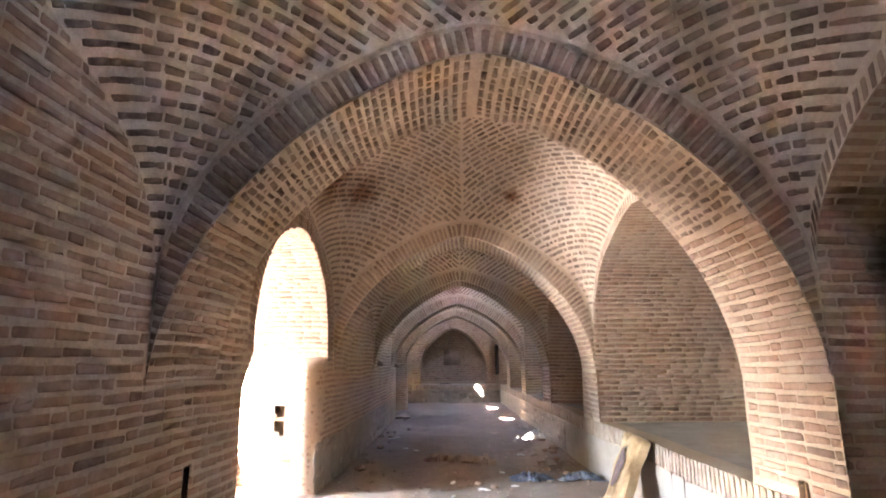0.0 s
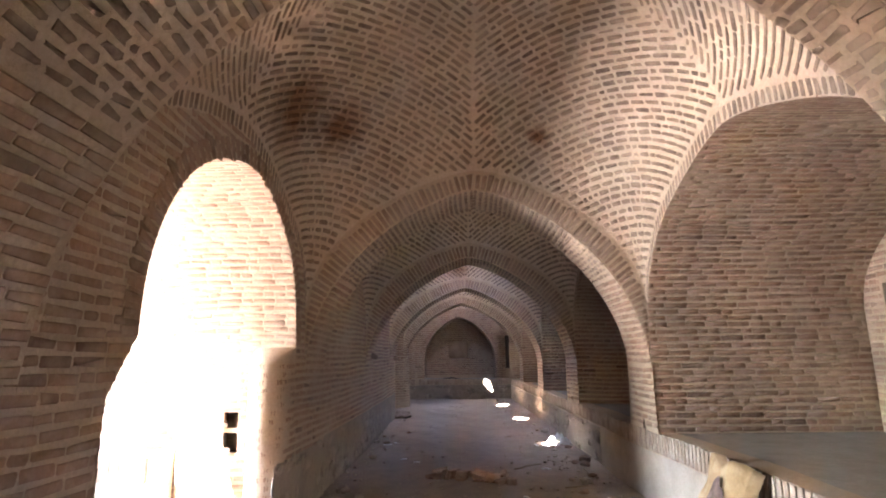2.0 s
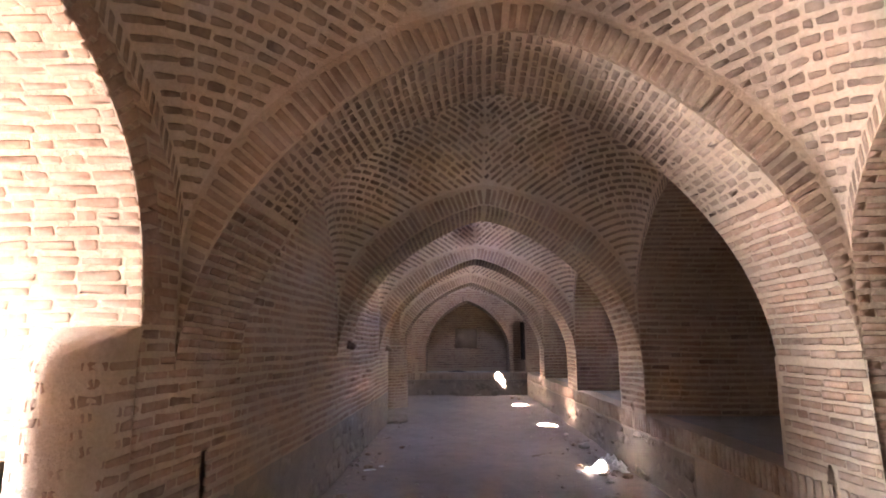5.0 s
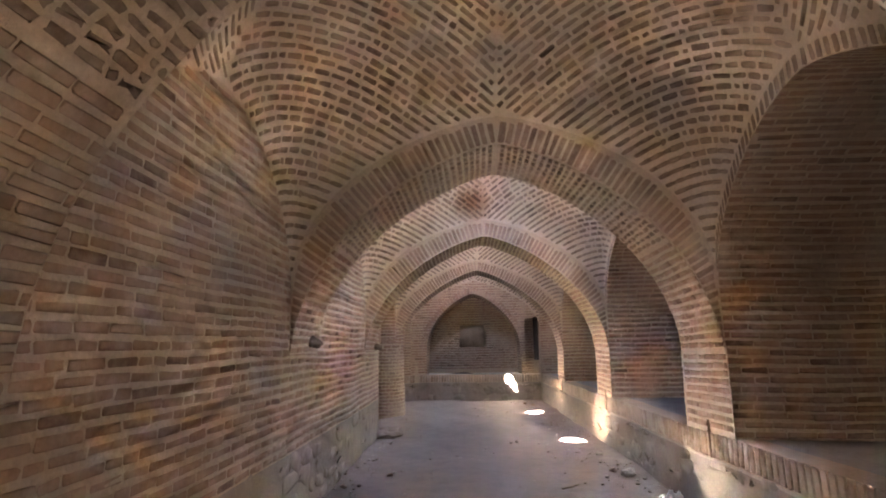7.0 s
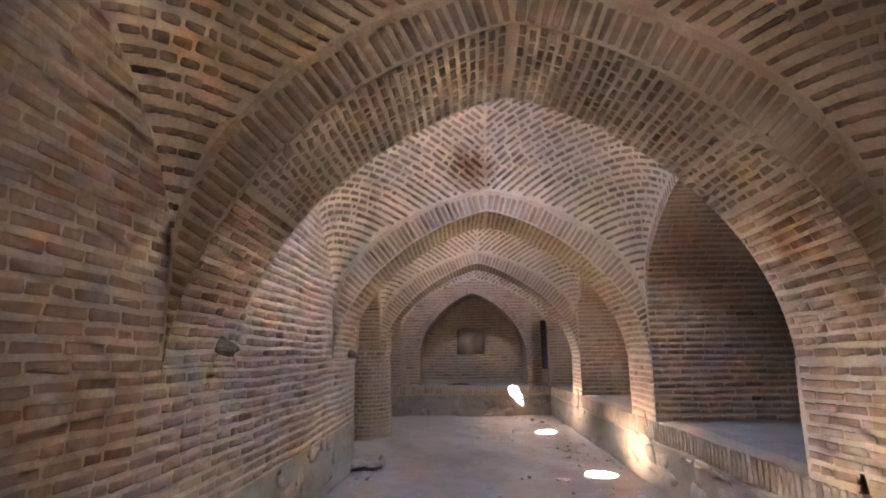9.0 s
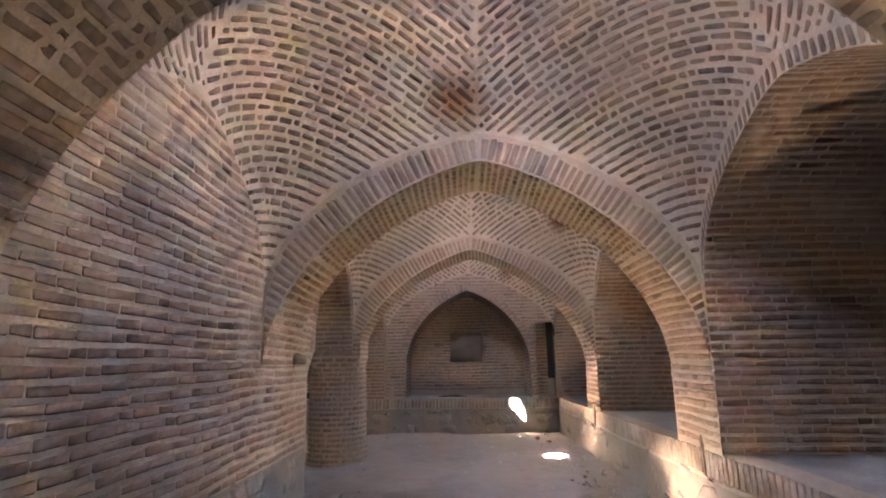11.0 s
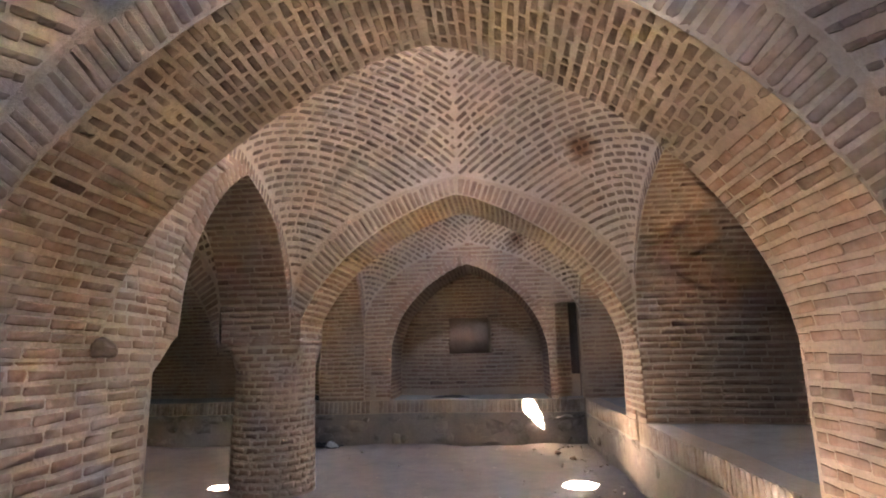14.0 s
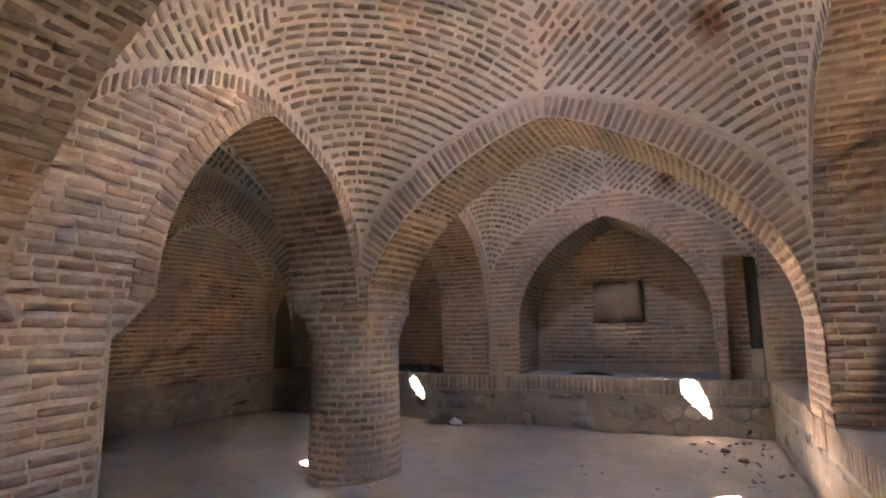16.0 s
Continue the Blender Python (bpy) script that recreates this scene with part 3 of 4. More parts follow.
# ---- floor ----
def ground(u, v):
    z = 0.012 * np.sin(1.3 * u + 0.8 * v) + 0.010 * np.sin(2.9 * u - 2.2 * v) + 0.006 * np.sin(7.1 * u + 5.3 * v) + 0.05 * np.clip((v - 12) / 6, 0, 1)
    return np.stack([u, v, z], 1)


thing("floor", mesh_np("floor", *sheet(ground, -5.8, XR + 0.05, -1.5, END + 0.1, 90, 260)), M_DIRT, "trodden earth floor with dust and scattered rubble", "floor", "structure")

# ---- end wall ----
REC_L, REC_R, REC_CROWN, REC_SPRING = -1.12, 1.42, 2.80, 1.35
REC_Y, REC_H = (REC_L + REC_R) / 2, (REC_R - REC_L) / 2
END_BACK = 22.15


def end_mask(x, z):
    ok = z < arch_z(x - XC, HALF, bay_crown(5) - CORNER, CORNER, BAY_POWER[5])
    ok = np.where(x < XL, z < 1.9 + 0 * x, ok)
    ok &= ~((np.abs(x - REC_Y) < REC_H) & (z < arch_z(x - REC_Y, REC_H, REC_CROWN - REC_SPRING, REC_SPRING, 1.30)))
    ok &= ~((x > 1.55) & (x < 1.93) & (z < 2.17))
    ok &= ~((x > -1.43) & (x < -1.37) & (z < 0.92))
    return ok


flat_wall("wall_end", plane_y(END), -1.95, XR, PLAT, 3.3, end_mask, (0, 18, 1.3), "brick end wall with an arched recess above a platform", PLAT)
c = Curve(REC_H, REC_CROWN - REC_SPRING, REC_CROWN, PLAT, 1.30)
mortar, bricks = [], []
for side in (-1, 1):
    def shell(u, v, side=side):
        x, z = c.at(c.length - v)
        return np.stack([REC_Y + side * x, END + u, z], 1)
    mortar.append(sheet(shell, 0, END_BACK - END, 0, c.length, 6, 40))
    bricks.append(lay(shell, courses(0.004, END_BACK - END, 0, c.length), (REC_Y, END, 1.2)))

    def rim(u, v, side=side, c=c):
        x, z = c.at(u)
        k = c.length * 0.62
        return np.stack([REC_Y + side * (x + v * np.sin(np.minimum(1.57, u / k * 1.57))), np.full(len(u), END - 0.004), z + v * np.cos(np.minimum(1.57, u / k * 1.57))], 1)
    bricks.append(lay(rim, [(a, a + 0.055, 0.01, 0.17) for a in np.arange(0.01, c.length * 0.62, 0.08)], (REC_Y, 15, 1.3)))


def end_back(x, z):
    ok = z < arch_z(x - REC_Y, REC_H, REC_CROWN - REC_SPRING, REC_SPRING, 1.30)
    return ok & ~((x > -0.23) & (x < 0.51) & (z > 1.41) & (z < 2.01))


f = plane_y(END_BACK)
mortar.append(masked_sheet(f, REC_L, REC_R, PLAT, REC_CROWN + 0.02, end_back))
bricks.append(lay(f, courses(REC_L, REC_R, PLAT + 0.10, REC_CROWN, end_back), (0, 18, 1.3)))
brickwork("end_recess", mortar, bricks, M_MORTAR, M_BRICK, "arched brick recess with a plastered foot in the end wall", "recess")


def hollow(name, f3, w, h, d, mat, label):
    """A box sunk into a wall: its back and four sides. f3 maps across, up and in to a place."""
    pos = [f3(0, 0, d), f3(w, 0, d), f3(w, h, d), f3(0, h, d), f3(0, 0, 0), f3(w, 0, 0), f3(w, h, 0), f3(0, h, 0)]
    quads = [(0, 1, 2, 3), (0, 1, 5, 4), (1, 2, 6, 5), (2, 3, 7, 6), (3, 0, 4, 7)]
    return thing(name, mesh_np(name, np.asarray(pos), np.asarray(quads)), mat, label, "recess", "structure")


hollow("recess_end", lambda a, b, d: (-0.24 + a, END_BACK + d - 0.01, 1.40 + b), 0.76, 0.62, 0.09, M_CORBEL, "shallow square recess with a plastered back")
hollow("doorway_end", lambda a, b, d: (1.54 + a, END + d - 0.01, PLAT + b), 0.40, 1.48, 0.28, M_BRICK, "narrow doorway recess of brick beside the end arch")
f = plane_y(END + 0.26)
brickwork("doorway_back", [sheet(f, 1.55, 1.93, PLAT, 2.17, 4, 10)], [lay(f, courses(1.56, 1.80, PLAT, 2.16), (1.5, 18, 1.3))], M_MORTAR, M_BRICK, "brick back of the narrow doorway recess", "wall")
# nearly flat black panel standing in for the shade of a deep gap
hollow("slot", lambda a, b, d: (1.80 + a, END + 0.245 - d * 0.01, 1.05 + b), 0.13, 1.11, 0.3, M_DARK, "flat dark panel for the shade of a tall gap in the doorway recess")
for a, b in SLOT_R:
    hollow("slot", lambda u, v, d, a=a, b=b: (XR + d - 0.004, a + u, 0.5 + v), b - a, 0.30, 0.12, M_CORBEL, "narrow dark slot left in the brick pier")
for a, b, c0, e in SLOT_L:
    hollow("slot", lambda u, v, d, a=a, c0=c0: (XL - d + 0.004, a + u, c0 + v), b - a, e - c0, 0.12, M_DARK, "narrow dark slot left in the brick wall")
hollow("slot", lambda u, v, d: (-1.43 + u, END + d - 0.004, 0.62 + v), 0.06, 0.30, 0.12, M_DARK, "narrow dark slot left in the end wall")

SLOT_C = (-2.16, -2.02, 0.62, 0.97)   # the slot in the reveal of the archway to the court
hollow("slot", lambda u, v, d: (SLOT_C[0] - 0.03 + u, 7.10 + d, SLOT_C[2] - 0.03 + v), 0.20, 0.41, 0.16, M_CORBEL, "dark slot with a crossbar in the archway reveal")
solid("slot_bar", [(SLOT_C[0] - 0.02, SLOT_C[1] + 0.02, 7.115, 7.15, 0.775, 0.815)], M_MORTAR, "brick crossbar in the dark slot", "slot")

# platform along the end wall
thing("end_platform_front", mesh_np("end_platform_front", *sheet(plane_y(END - 0.03), -5.7, XR, 0, PLAT - 0.19, 60, 3)), M_PLASTER, "end platform front of rubble stone in grey mortar", "platform", "structure")
thing("end_platform_top", mesh_np("end_platform_top", *sheet(plane_z(PLAT), -5.7, XR + 0.1, END - 0.03, END_BACK + 0.02, 50, 10)), M_GREYDIRT, "dusty top of the end platform", "platform", "structure")
EDGE_E = [(a, a + 0.059, PLAT - 0.18, PLAT - 0.004) for a in np.arange(-5.7, XR - 0.05, 0.072) if not -1.48 < a < -1.37]
brickwork("end_platform_edge", [sheet(plane_y(END - 0.034), -5.7, XR, PLAT - 0.19, PLAT, 80, 1)], [], M_MORTAR, M_BRICK, "row of bricks set on end along the end platform", "edging", [(plane_y(END - 0.036), EDGE_E, (0, 10, 0.5))])

# ---- side openings on the left ----
ARC_IN = -2.27


def in_slot(x, z, more):
    return (x > SLOT_C[0] - more) & (x < SLOT_C[1] + more) & (z > SLOT_C[2]) & (z < SLOT_C[3])


def left_reveal(name, yc, half, spring, rise, feet, x_in, label, power=POWER):
    mortar, bricks = [], []
    for side, foot in ((-1, feet[0]), (1, feet[1])):
        c = Curve(half, rise, spring + rise, foot, power)

        def shell(u, v, side=side, c=c):
            y, z = c.at(c.length - v)
            return np.stack([XL - u, yc + side * y, z], 1)
        d = XL - x_in
        p, q = sheet(shell, 0, d, 0, c.length, 48, 80)
        rects = np.asarray(courses(0.004, d, 0, c.length))
        if foot == 0.0:
            mid, at = p[q].mean(1), shell((rects[:, 0] + rects[:, 1]) / 2, (rects[:, 2] + rects[:, 3]) / 2)
            q = q[~in_slot(mid[:, 0], mid[:, 2], 0.0)]
            rects = rects[~in_slot(at[:, 0], at[:, 2], 0.05)]
        mortar.append((p, q))
        bricks.append(lay(shell, rects, (XL - 0.3, yc, 1.2)))

        def rim(u, v, side=side, c=c, spring=spring):
            y, z = c.at(u)
            y2, z2 = c.at(u + 0.02)
            l = np.hypot(y2 - y, z2 - z) + 1e-9
            return np.stack([np.full(len(u), XL + 0.003), yc + side * (y + v * (z - z2) / l), z + v * (y2 - y) / l], 1)
        top = c.length - (spring - foot)
        bricks.append(lay(rim, [(a, a + 0.05, 0.008, 0.15) for a in np.arange(0.01, top, 0.074)], (3, yc, 1.5)))
    return brickwork(name, mortar, bricks, M_MORTAR, M_BRICK, label, "archway")


left_reveal("archway_court", DOOR_Y, DOOR_HALF, DOOR_SPRING, DOOR_RISE, (1.56, 0.0), -2.62, "bright round-headed archway with brick reveals to the court", DOOR_POWER)
for k, (c0, h0, s0, r0) in enumerate(SIDE_OPEN):
    left_reveal(f"archway_{k}", c0, h0, s0, r0, (1.50, 1.50 if k == 0 else PLAT), ARC_IN, "pointed brick archway between the two aisles")

# ---- parallel aisle ----
for i in (4, 5):
    vault(f"aisle_vault_{i}", i, XC2, HALF2, ())
for i in (4, 5):
    transverse_arch(f"aisle_arch_{i}", i, XC2, HALF2, (1.36, 1.52))


def aisle_mask(y, z):
    ok = z < 1.375
    for i, (y0, y1, rise) in enumerate(BAYS):
        m = (y >= y0) & (y <= y1)
        ok = np.where(m, z < arch_z(y - (y0 + y1) / 2, (y1 - y0) / 2, rise, CORNER), ok)
    return ok


flat_wall("wall_aisle", plane_x(XC2 - HALF2), 14.2, END, 0.0, 3.25, aisle_mask, (-3, 17, 1.3), "brick wall of the dark parallel aisle on a stone base", 0.62)


flat_wall("wall_aisle_inner", plane_x(ARC_IN), 14.2, END, 0.0, 3.25, left_wall_mask, (-4, 17, 1.3), "brick wall above the archways on the side of the parallel aisle", 0.0)


def aisle_end(x, z):
    ok = z < arch_z(x - XC2, 2.1, bay_crown(5) - CORNER, CORNER, BAY_POWER[5])
    return ok & ~((np.abs(x + 3.70) < 1.75) & (z < arch_z(x + 3.70, 1.75, 1.45, 1.35)))


flat_wall("wall_aisle_end", plane_y(END), XC2 - HALF2, -1.95, PLAT, 3.3, aisle_end, (-4, 18, 1.3), "end wall of the parallel aisle with a dark arched recess", PLAT)
flat_wall("wall_aisle_recess", plane_y(END_BACK), -5.7, -1.9, PLAT, 2.85, lambda x, z: z < 2.85, (-4, 18, 1.3), "dark back of the recess in the parallel aisle", PLAT)
flat_wall("wall_aisle_start", plane_y(14.22), XC2 - HALF2, XC2 + HALF2, 0, 3.0, lambda x, z: z < 3.0, (-4, 18, 1.3), "plain brick wall that closes the parallel aisle", 0)
flat_wall("wall_back", plane_y(-1.4), XL, XR + 0.05, 0, 3.4, lambda x, z: z < 3.4, (0, 2, 1.3), "plain brick wall that closes the gallery", 0)

# ---- the round pillar between the aisles ----
def drum_rects(r, z0, z1, n, step=0.067):
    out, k = [], 0
    for z in np.arange(z0, z1 - 0.04, step):
        w = 2 * math.pi * r / n
        for j in range(n):
            a = (j + 0.5 * (k % 2) + random.uniform(-0.1, 0.1)) * w
            out.append((a + 0.009, a + w - 0.009, z + 0.011, z + step - 0.011))
        k += 1
    return out


def pillar():
    cx, cy, r, top, cap = -1.83, 18.15, 0.40, 1.20, 1.48
    hx, hy = 0.375, 0.38
    ob = new("pillar")
    tagged(ob, "round brick pillar with a square corbelled head on the earth floor", "pillar", kind="structure")

    def drum(u, v):
        rr = r + 0.02 - 0.012 * v
        return np.stack([cx + rr * np.cos(u / r), cy + rr * np.sin(u / r), v], 1)

    def corbel(u, v):
        a = u / r
        g = np.clip((v - top) / (cap - 0.04 - top), 0, 1)
        sx = np.clip(1.32 * np.cos(a), -1, 1) * hx
        sy = np.clip(1.32 * np.sin(a), -1, 1) * hy
        return np.stack([cx + (r + 0.005) * np.cos(a) * (1 - g) + sx * g, cy + (r + 0.005) * np.sin(a) * (1 - g) + sy * g, v], 1)

    round_ = 2 * math.pi * r
    thing("shaft", mesh_np("shaft", *sheet(drum, 0, round_, 0, top, 48, 10)), M_MORTAR, parent=ob)
    thing("corbel", mesh_np("corbel", *sheet(corbel, 0, round_, top, cap, 64, 8)), M_MORTAR, "corbel that widens to a square", parent=ob)
    thing("corbel_bricks", mesh_np("corbel_bricks", *lay(corbel, drum_rects(r, top, cap, 18), (cx, cy, 1.3), away=True, proud=0.0035)), M_BRICK, "courses of bricks that step out", kind="stuff", parent=ob)
    thing("shaft_bricks", mesh_np("shaft_bricks", *lay(drum, drum_rects(r, 0.0, top, 18), (cx, cy, 0.6), away=True, proud=0.0035)), M_BRICK, "courses of curved brown bricks", kind="stuff", parent=ob)
    # the square head above the corbel
    f = []
    for plane, a, b, to in ((plane_x(cx + hx), cy - hy, cy + hy, (3, cy, 1.6)), (plane_x(cx - hx), cy - hy, cy + hy, (-5, cy, 1.6)), (plane_y(cy - hy), cx - hx, cx + hx, (cx, 10, 1.6)), (plane_y(cy + hy), cx - hx, cx + hx, (cx, 25, 1.6))):
        f.append((sheet(plane, a, b, cap - 0.02, cap + 0.35, 6, 3), lay(plane, courses(a, b, cap, cap + 0.35), to)))
    thing("head", mesh_np("head", *join([x for x, _ in f])), M_MORTAR, parent=ob)
    thing("head_bricks", mesh_np("head_bricks", *join([x for _, x in f])), M_BRICK, "bricks of the square head", kind="stuff", parent=ob)


pillar()


def wall_end(name, y, step, z0, x0, x1, toward, side):
    """The end of the long wall: brick below, and a plastered corbel that reaches out by step above z0."""
    def f(u, v):
        return np.stack([u, y + side * step * np.clip((v - z0) / 0.28, 0, 1), v], 1)
    ob = brickwork(name, [sheet(f, x0, x1, 0, z0 + 0.02, 6, 10)], [lay(f, courses(x0, x1, 0, z0), toward)], M_MORTAR, M_BRICK, "brick wall end below a plastered corbel", "pier")
    thing("corbel", mesh_np("corbel", *sheet(f, x0, x1, z0, z0 + 0.34, 6, 8)), M_CORBEL, "worn plastered corbel", parent=ob)


wall_end("pier_end", WALL_STOP, 0.27, 1.25, ARC_IN, XL, (-1.9, 25, 1), 1)
wall_end("pier_end_court", 4.26, 0.21, 1.27, -2.62, XL, (-1.9, 9, 1), 1)


def stump():
    """The low rounded pilaster left standing at the inner edge of the archway to the court."""
    x1, y1, top = XL + 0.01, 7.13, 1.40

    def f(u, v):
        # along the face towards the aisle, then half round and back to the reveal; the top is rounded off
        a = np.clip(u, 0, 0.16)
        b = np.clip(u - 0.16, 0, 0.74) / 0.74 * math.pi
        k = np.clip((v - top + 0.04) / 0.19, 0, 1)
        lean = 1 - np.sqrt(np.maximum(0, 1 - k * k))
        out = 0.29 * np.sin(b) * (1 - lean) + 0.06 * (1 - np.clip(u - 0.16, 0, 0.74) / 0.74) * (1 - lean)
        y = y1 - a * (1 - lean) + 0.10 * np.clip((u - 0.16) / 0.74, 0, 1) - out
        x = x1 - 0.19 * (1 - np.cos(b))
        return np.stack([x, y, v], 1)
    brickwork("pilaster_court", [sheet(f, 0, 0.90, 0, top + 0.15, 60, 60)], [lay(f, courses(0, 0.90, 0.0, top), (-1.3, 4.0, 1.0))], M_MORTAR, M_BRICK, "low rounded brick pilaster left in the archway", "pilaster")


stump()

# ---- roof with round openings ----
def roof():
    pos, quads = [], []

    def quad(a, b, c, d):
        k = len(pos)
        pos.extend((a, b, c, d))
        quads.append((k, k + 1, k + 2, k + 3))
    for xc, x0, x1, first in ((XC, -2.0, 5.0, 0), (XC2, -6.6, -2.0, 4)):
        for i in range(first, len(BAYS)):
            y0 = -1.8 if i == 0 else (13.8 if i == 4 and first == 4 else BAYS[i][0] - 0.42)
            y1 = 23.0 if i == len(BAYS) - 1 else BAYS[i + 1][0] - 0.42
            r = OCULI.get(i, 0)
            hx, hy = hole_at(i, xc)
            hx += float(narrowing(hx, hy))
            r = r if xc == XC else r - (0.07 if i == 4 else 0.025)
            if not r:
                quad((x0, y0, ROOF), (x1, y0, ROOF), (x1, y1, ROOF), (x0, y1, ROOF))
                continue
            n = 32
            ring = [(hx + r * math.cos(2 * math.pi * (k + 0.5) / n), hy + r * math.sin(2 * math.pi * (k + 0.5) / n)) for k in range(n)]
            lip = [(hx + (x - hx) * (r + 0.36) / r, hy + (y - hy) * (r + 0.36) / r) for x, y in ring]
            # the rectangle's outline, met by rays from the opening's middle
            rim = []
            for x, y in ring:
                dx, dy = x - hx, y - hy
                s = min((x1 - hx) / dx if dx > 0 else (x0 - hx) / dx, (y1 - hy) / dy if dy > 0 else (y0 - hy) / dy)
                rim.append((hx + dx * s, hy + dy * s))
            for k in range(n):
                m = (k + 1) % n
                quad((*lip[k], ROOF), (*lip[m], ROOF), (*rim[m], ROOF), (*rim[k], ROOF))
                low = bay_apex(i) - (0.04 if i != 5 else 0.16)
                quad((*ring[k], low), (*ring[m], low), (*lip[m], ROOF), (*lip[k], ROOF))
            for ex, ey in ((x0, y0), (x1, y0), (x1, y1), (x0, y1)):
                near = sorted(range(n), key=lambda k: (rim[k][0] - ex) ** 2 + (rim[k][1] - ey) ** 2)[:2]
                quad((ex, ey, ROOF), (*rim[near[0]], ROOF), (*rim[near[1]], ROOF), (ex, ey, ROOF + 0.0001))
    me = mesh_np("roof", np.asarray(pos), np.asarray(quads))
    thing("roof", me, M_COURT, "flat mud roof with round light openings", "roof", "structure")


roof()

# ---- masses inside the walls ----
cores = [(XR + 0.02, NICHE_END + 0.4, y0 + 0.03, y1 - 0.03, 0.0, PLAT - 0.02) for y0, y1, _ in ARCHES]
cores += [(XR + 0.03, NICHE_END + 0.4, y0 + 0.03, y1 - 0.03, PLAT - 0.02, ROOF - 0.05) for y0, y1, _ in ARCHES]
cores += [(NICHE_END + 0.34, NICHE_END + 0.6, -1.8, 23.0, 0.0, ROOF - 0.002)]
cores += [(-6.6, 5.0, 22.4, 22.8, 0.0, ROOF - 0.002), (-6.6, -6.0, 14.0, 22.4, 0, ROOF - 0.002), (-6.0, ARC_IN, 13.8, 14.17, 0, ROOF - 0.002), (-2.2, 5.0, -1.8, -1.47, 0, ROOF - 0.002)]
cores += [(-2.2, XL - 0.04, -1.47, 3.9, 0, ROOF - 0.002), (-2.2, XL - 0.04, 7.55, 14.2, 0, ROOF - 0.002), (-2.2, XL - 0.25, 14.2, 15.0, 0, ROOF - 0.01), (-1.90, REC_L - 0.05, END + 0.05, 22.4, 0, ROOF - 0.01), (-2.25, XL - 0.04, 3.9, 7.55, 3.2, ROOF - 0.002)]
# unseen slab added under the platforms to stop sky light leaking in
cores += [(XR + 0.06, NICHE_END + 0.35, -1.8, 23.0, -0.12, -0.02)]
solid("wall_core", cores, M_MORTAR, "brick mass inside the thick walls and piers")

# ---- the court outside the archway ----
ADDED_PORCH = -5.2


def court():
    """Added porch outside the archway, holding back daylight, lit by a roof opening."""
    thing("ground", mesh_np("ground", *sheet(lambda u, v: np.stack([u, v, np.full(len(u), -0.03)], 1), -60, -1.62, -50, 60, 40, 40)), M_COURT, "dry pale earth of the open court", "ground", "structure")
    flat_wall("wall_court", plane_y(7.25), ADDED_PORCH, -2.62, 0, 3.6, lambda x, z: z < 3.6, (-3, 0, 1.5), "pale brick side wall beside the archway, under the added roof", 0.0)
    flat_wall("wall_court_side", plane_y(3.95), ADDED_PORCH, -2.62, 0, 3.6, lambda x, z: z < 3.6, (-3, 6, 1.5), "pale brick side wall beside the archway, under the added roof", 0.0)
    x0, x1, y0, y1 = ADDED_PORCH_HOLE
    solid("court_mass", [(ADDED_PORCH, -2.25, 7.32, 8.2, 0, 3.9), (ADDED_PORCH, -2.25, 3.0, 3.88, 0, 3.9), (ADDED_PORCH - 0.4, ADDED_PORCH, 3.0, 5.1, 0, 4.0), (ADDED_PORCH - 0.4, ADDED_PORCH, 6.2, 8.2, 0, 4.0), (ADDED_PORCH - 0.4, ADDED_PORCH, 5.1, 6.2, 2.05, 4.0), (ADDED_PORCH - 0.4, ADDED_PORCH, 5.1, 6.2, 0, 0.95), (-2.62, -2.22, 3.0, 8.2, 2.95, 4.0),
                         (ADDED_PORCH, x0, 3.88, 7.32, 3.6, 3.9), (x1, -2.62, 3.88, 7.32, 3.6, 3.9), (x0, x1, 3.88, y0, 3.6, 3.9), (x0, x1, y1, 7.32, 3.6, 3.9)], M_MORTAR, "added brick mass and flat roof that limit light at the archway")
    solid("court_bench", [(ADDED_PORCH, -2.66, 6.72, 7.22, 0.0, 0.62)], M_PLASTER, "low plastered bench along the side wall outside the archway", "bench")
    f = plane_y(6.72)
    brickwork("court_bench_edge", [sheet(f, ADDED_PORCH, -2.66, 0.42, 0.625, 20, 1)], [], M_MORTAR, M_BRICK, "row of bricks set on end along the bench outside the archway", "edging", [(f, [(a, a + 0.052, 0.43, 0.62) for a in np.arange(-4.4, -2.7, 0.076)], (-3, 0, 0.5))])


# unseen roof opening, sized to set how much sun reaches the archway
ADDED_PORCH_HOLE = (-3.58, -3.02, 5.15, 6.05)
court()


# ---- loose things ----
def lump(name, at, size, mat, seed, parts=2, rough=0.25, flat=0.0):
    """A broken, uneven piece: an icosphere pushed about by noise, resting on its foot."""
    bm = bmesh.new()
    bmesh.ops.create_icosphere(bm, subdivisions=parts, radius=1.0)
    for v in bm.verts:
        k = 1 + rough * noise.noise(v.co * 1.7 + Vector((seed, 0, 0))) * 2 + rough * 0.5 * noise.noise(v.co * 4.3 + Vector((0, seed, 0)))
        v.co = Vector((v.co.x * k * size[0], v.co.y * k * size[1], max(v.co.z, -0.6) * k * size[2]))
    low = min(v.co.z for v in bm.verts)
    for v in bm.verts:
        v.co.z -= low + 0.006
    me = bpy.data.meshes.new(name)
    bm.to_mesh(me)
    bm.free()
    ob = thing(name, me, mat)
    ob.location = at
    return ob


def floor_z(x, y):
    return float(ground(np.asarray([x]), np.asarray([y]))[0, 2])


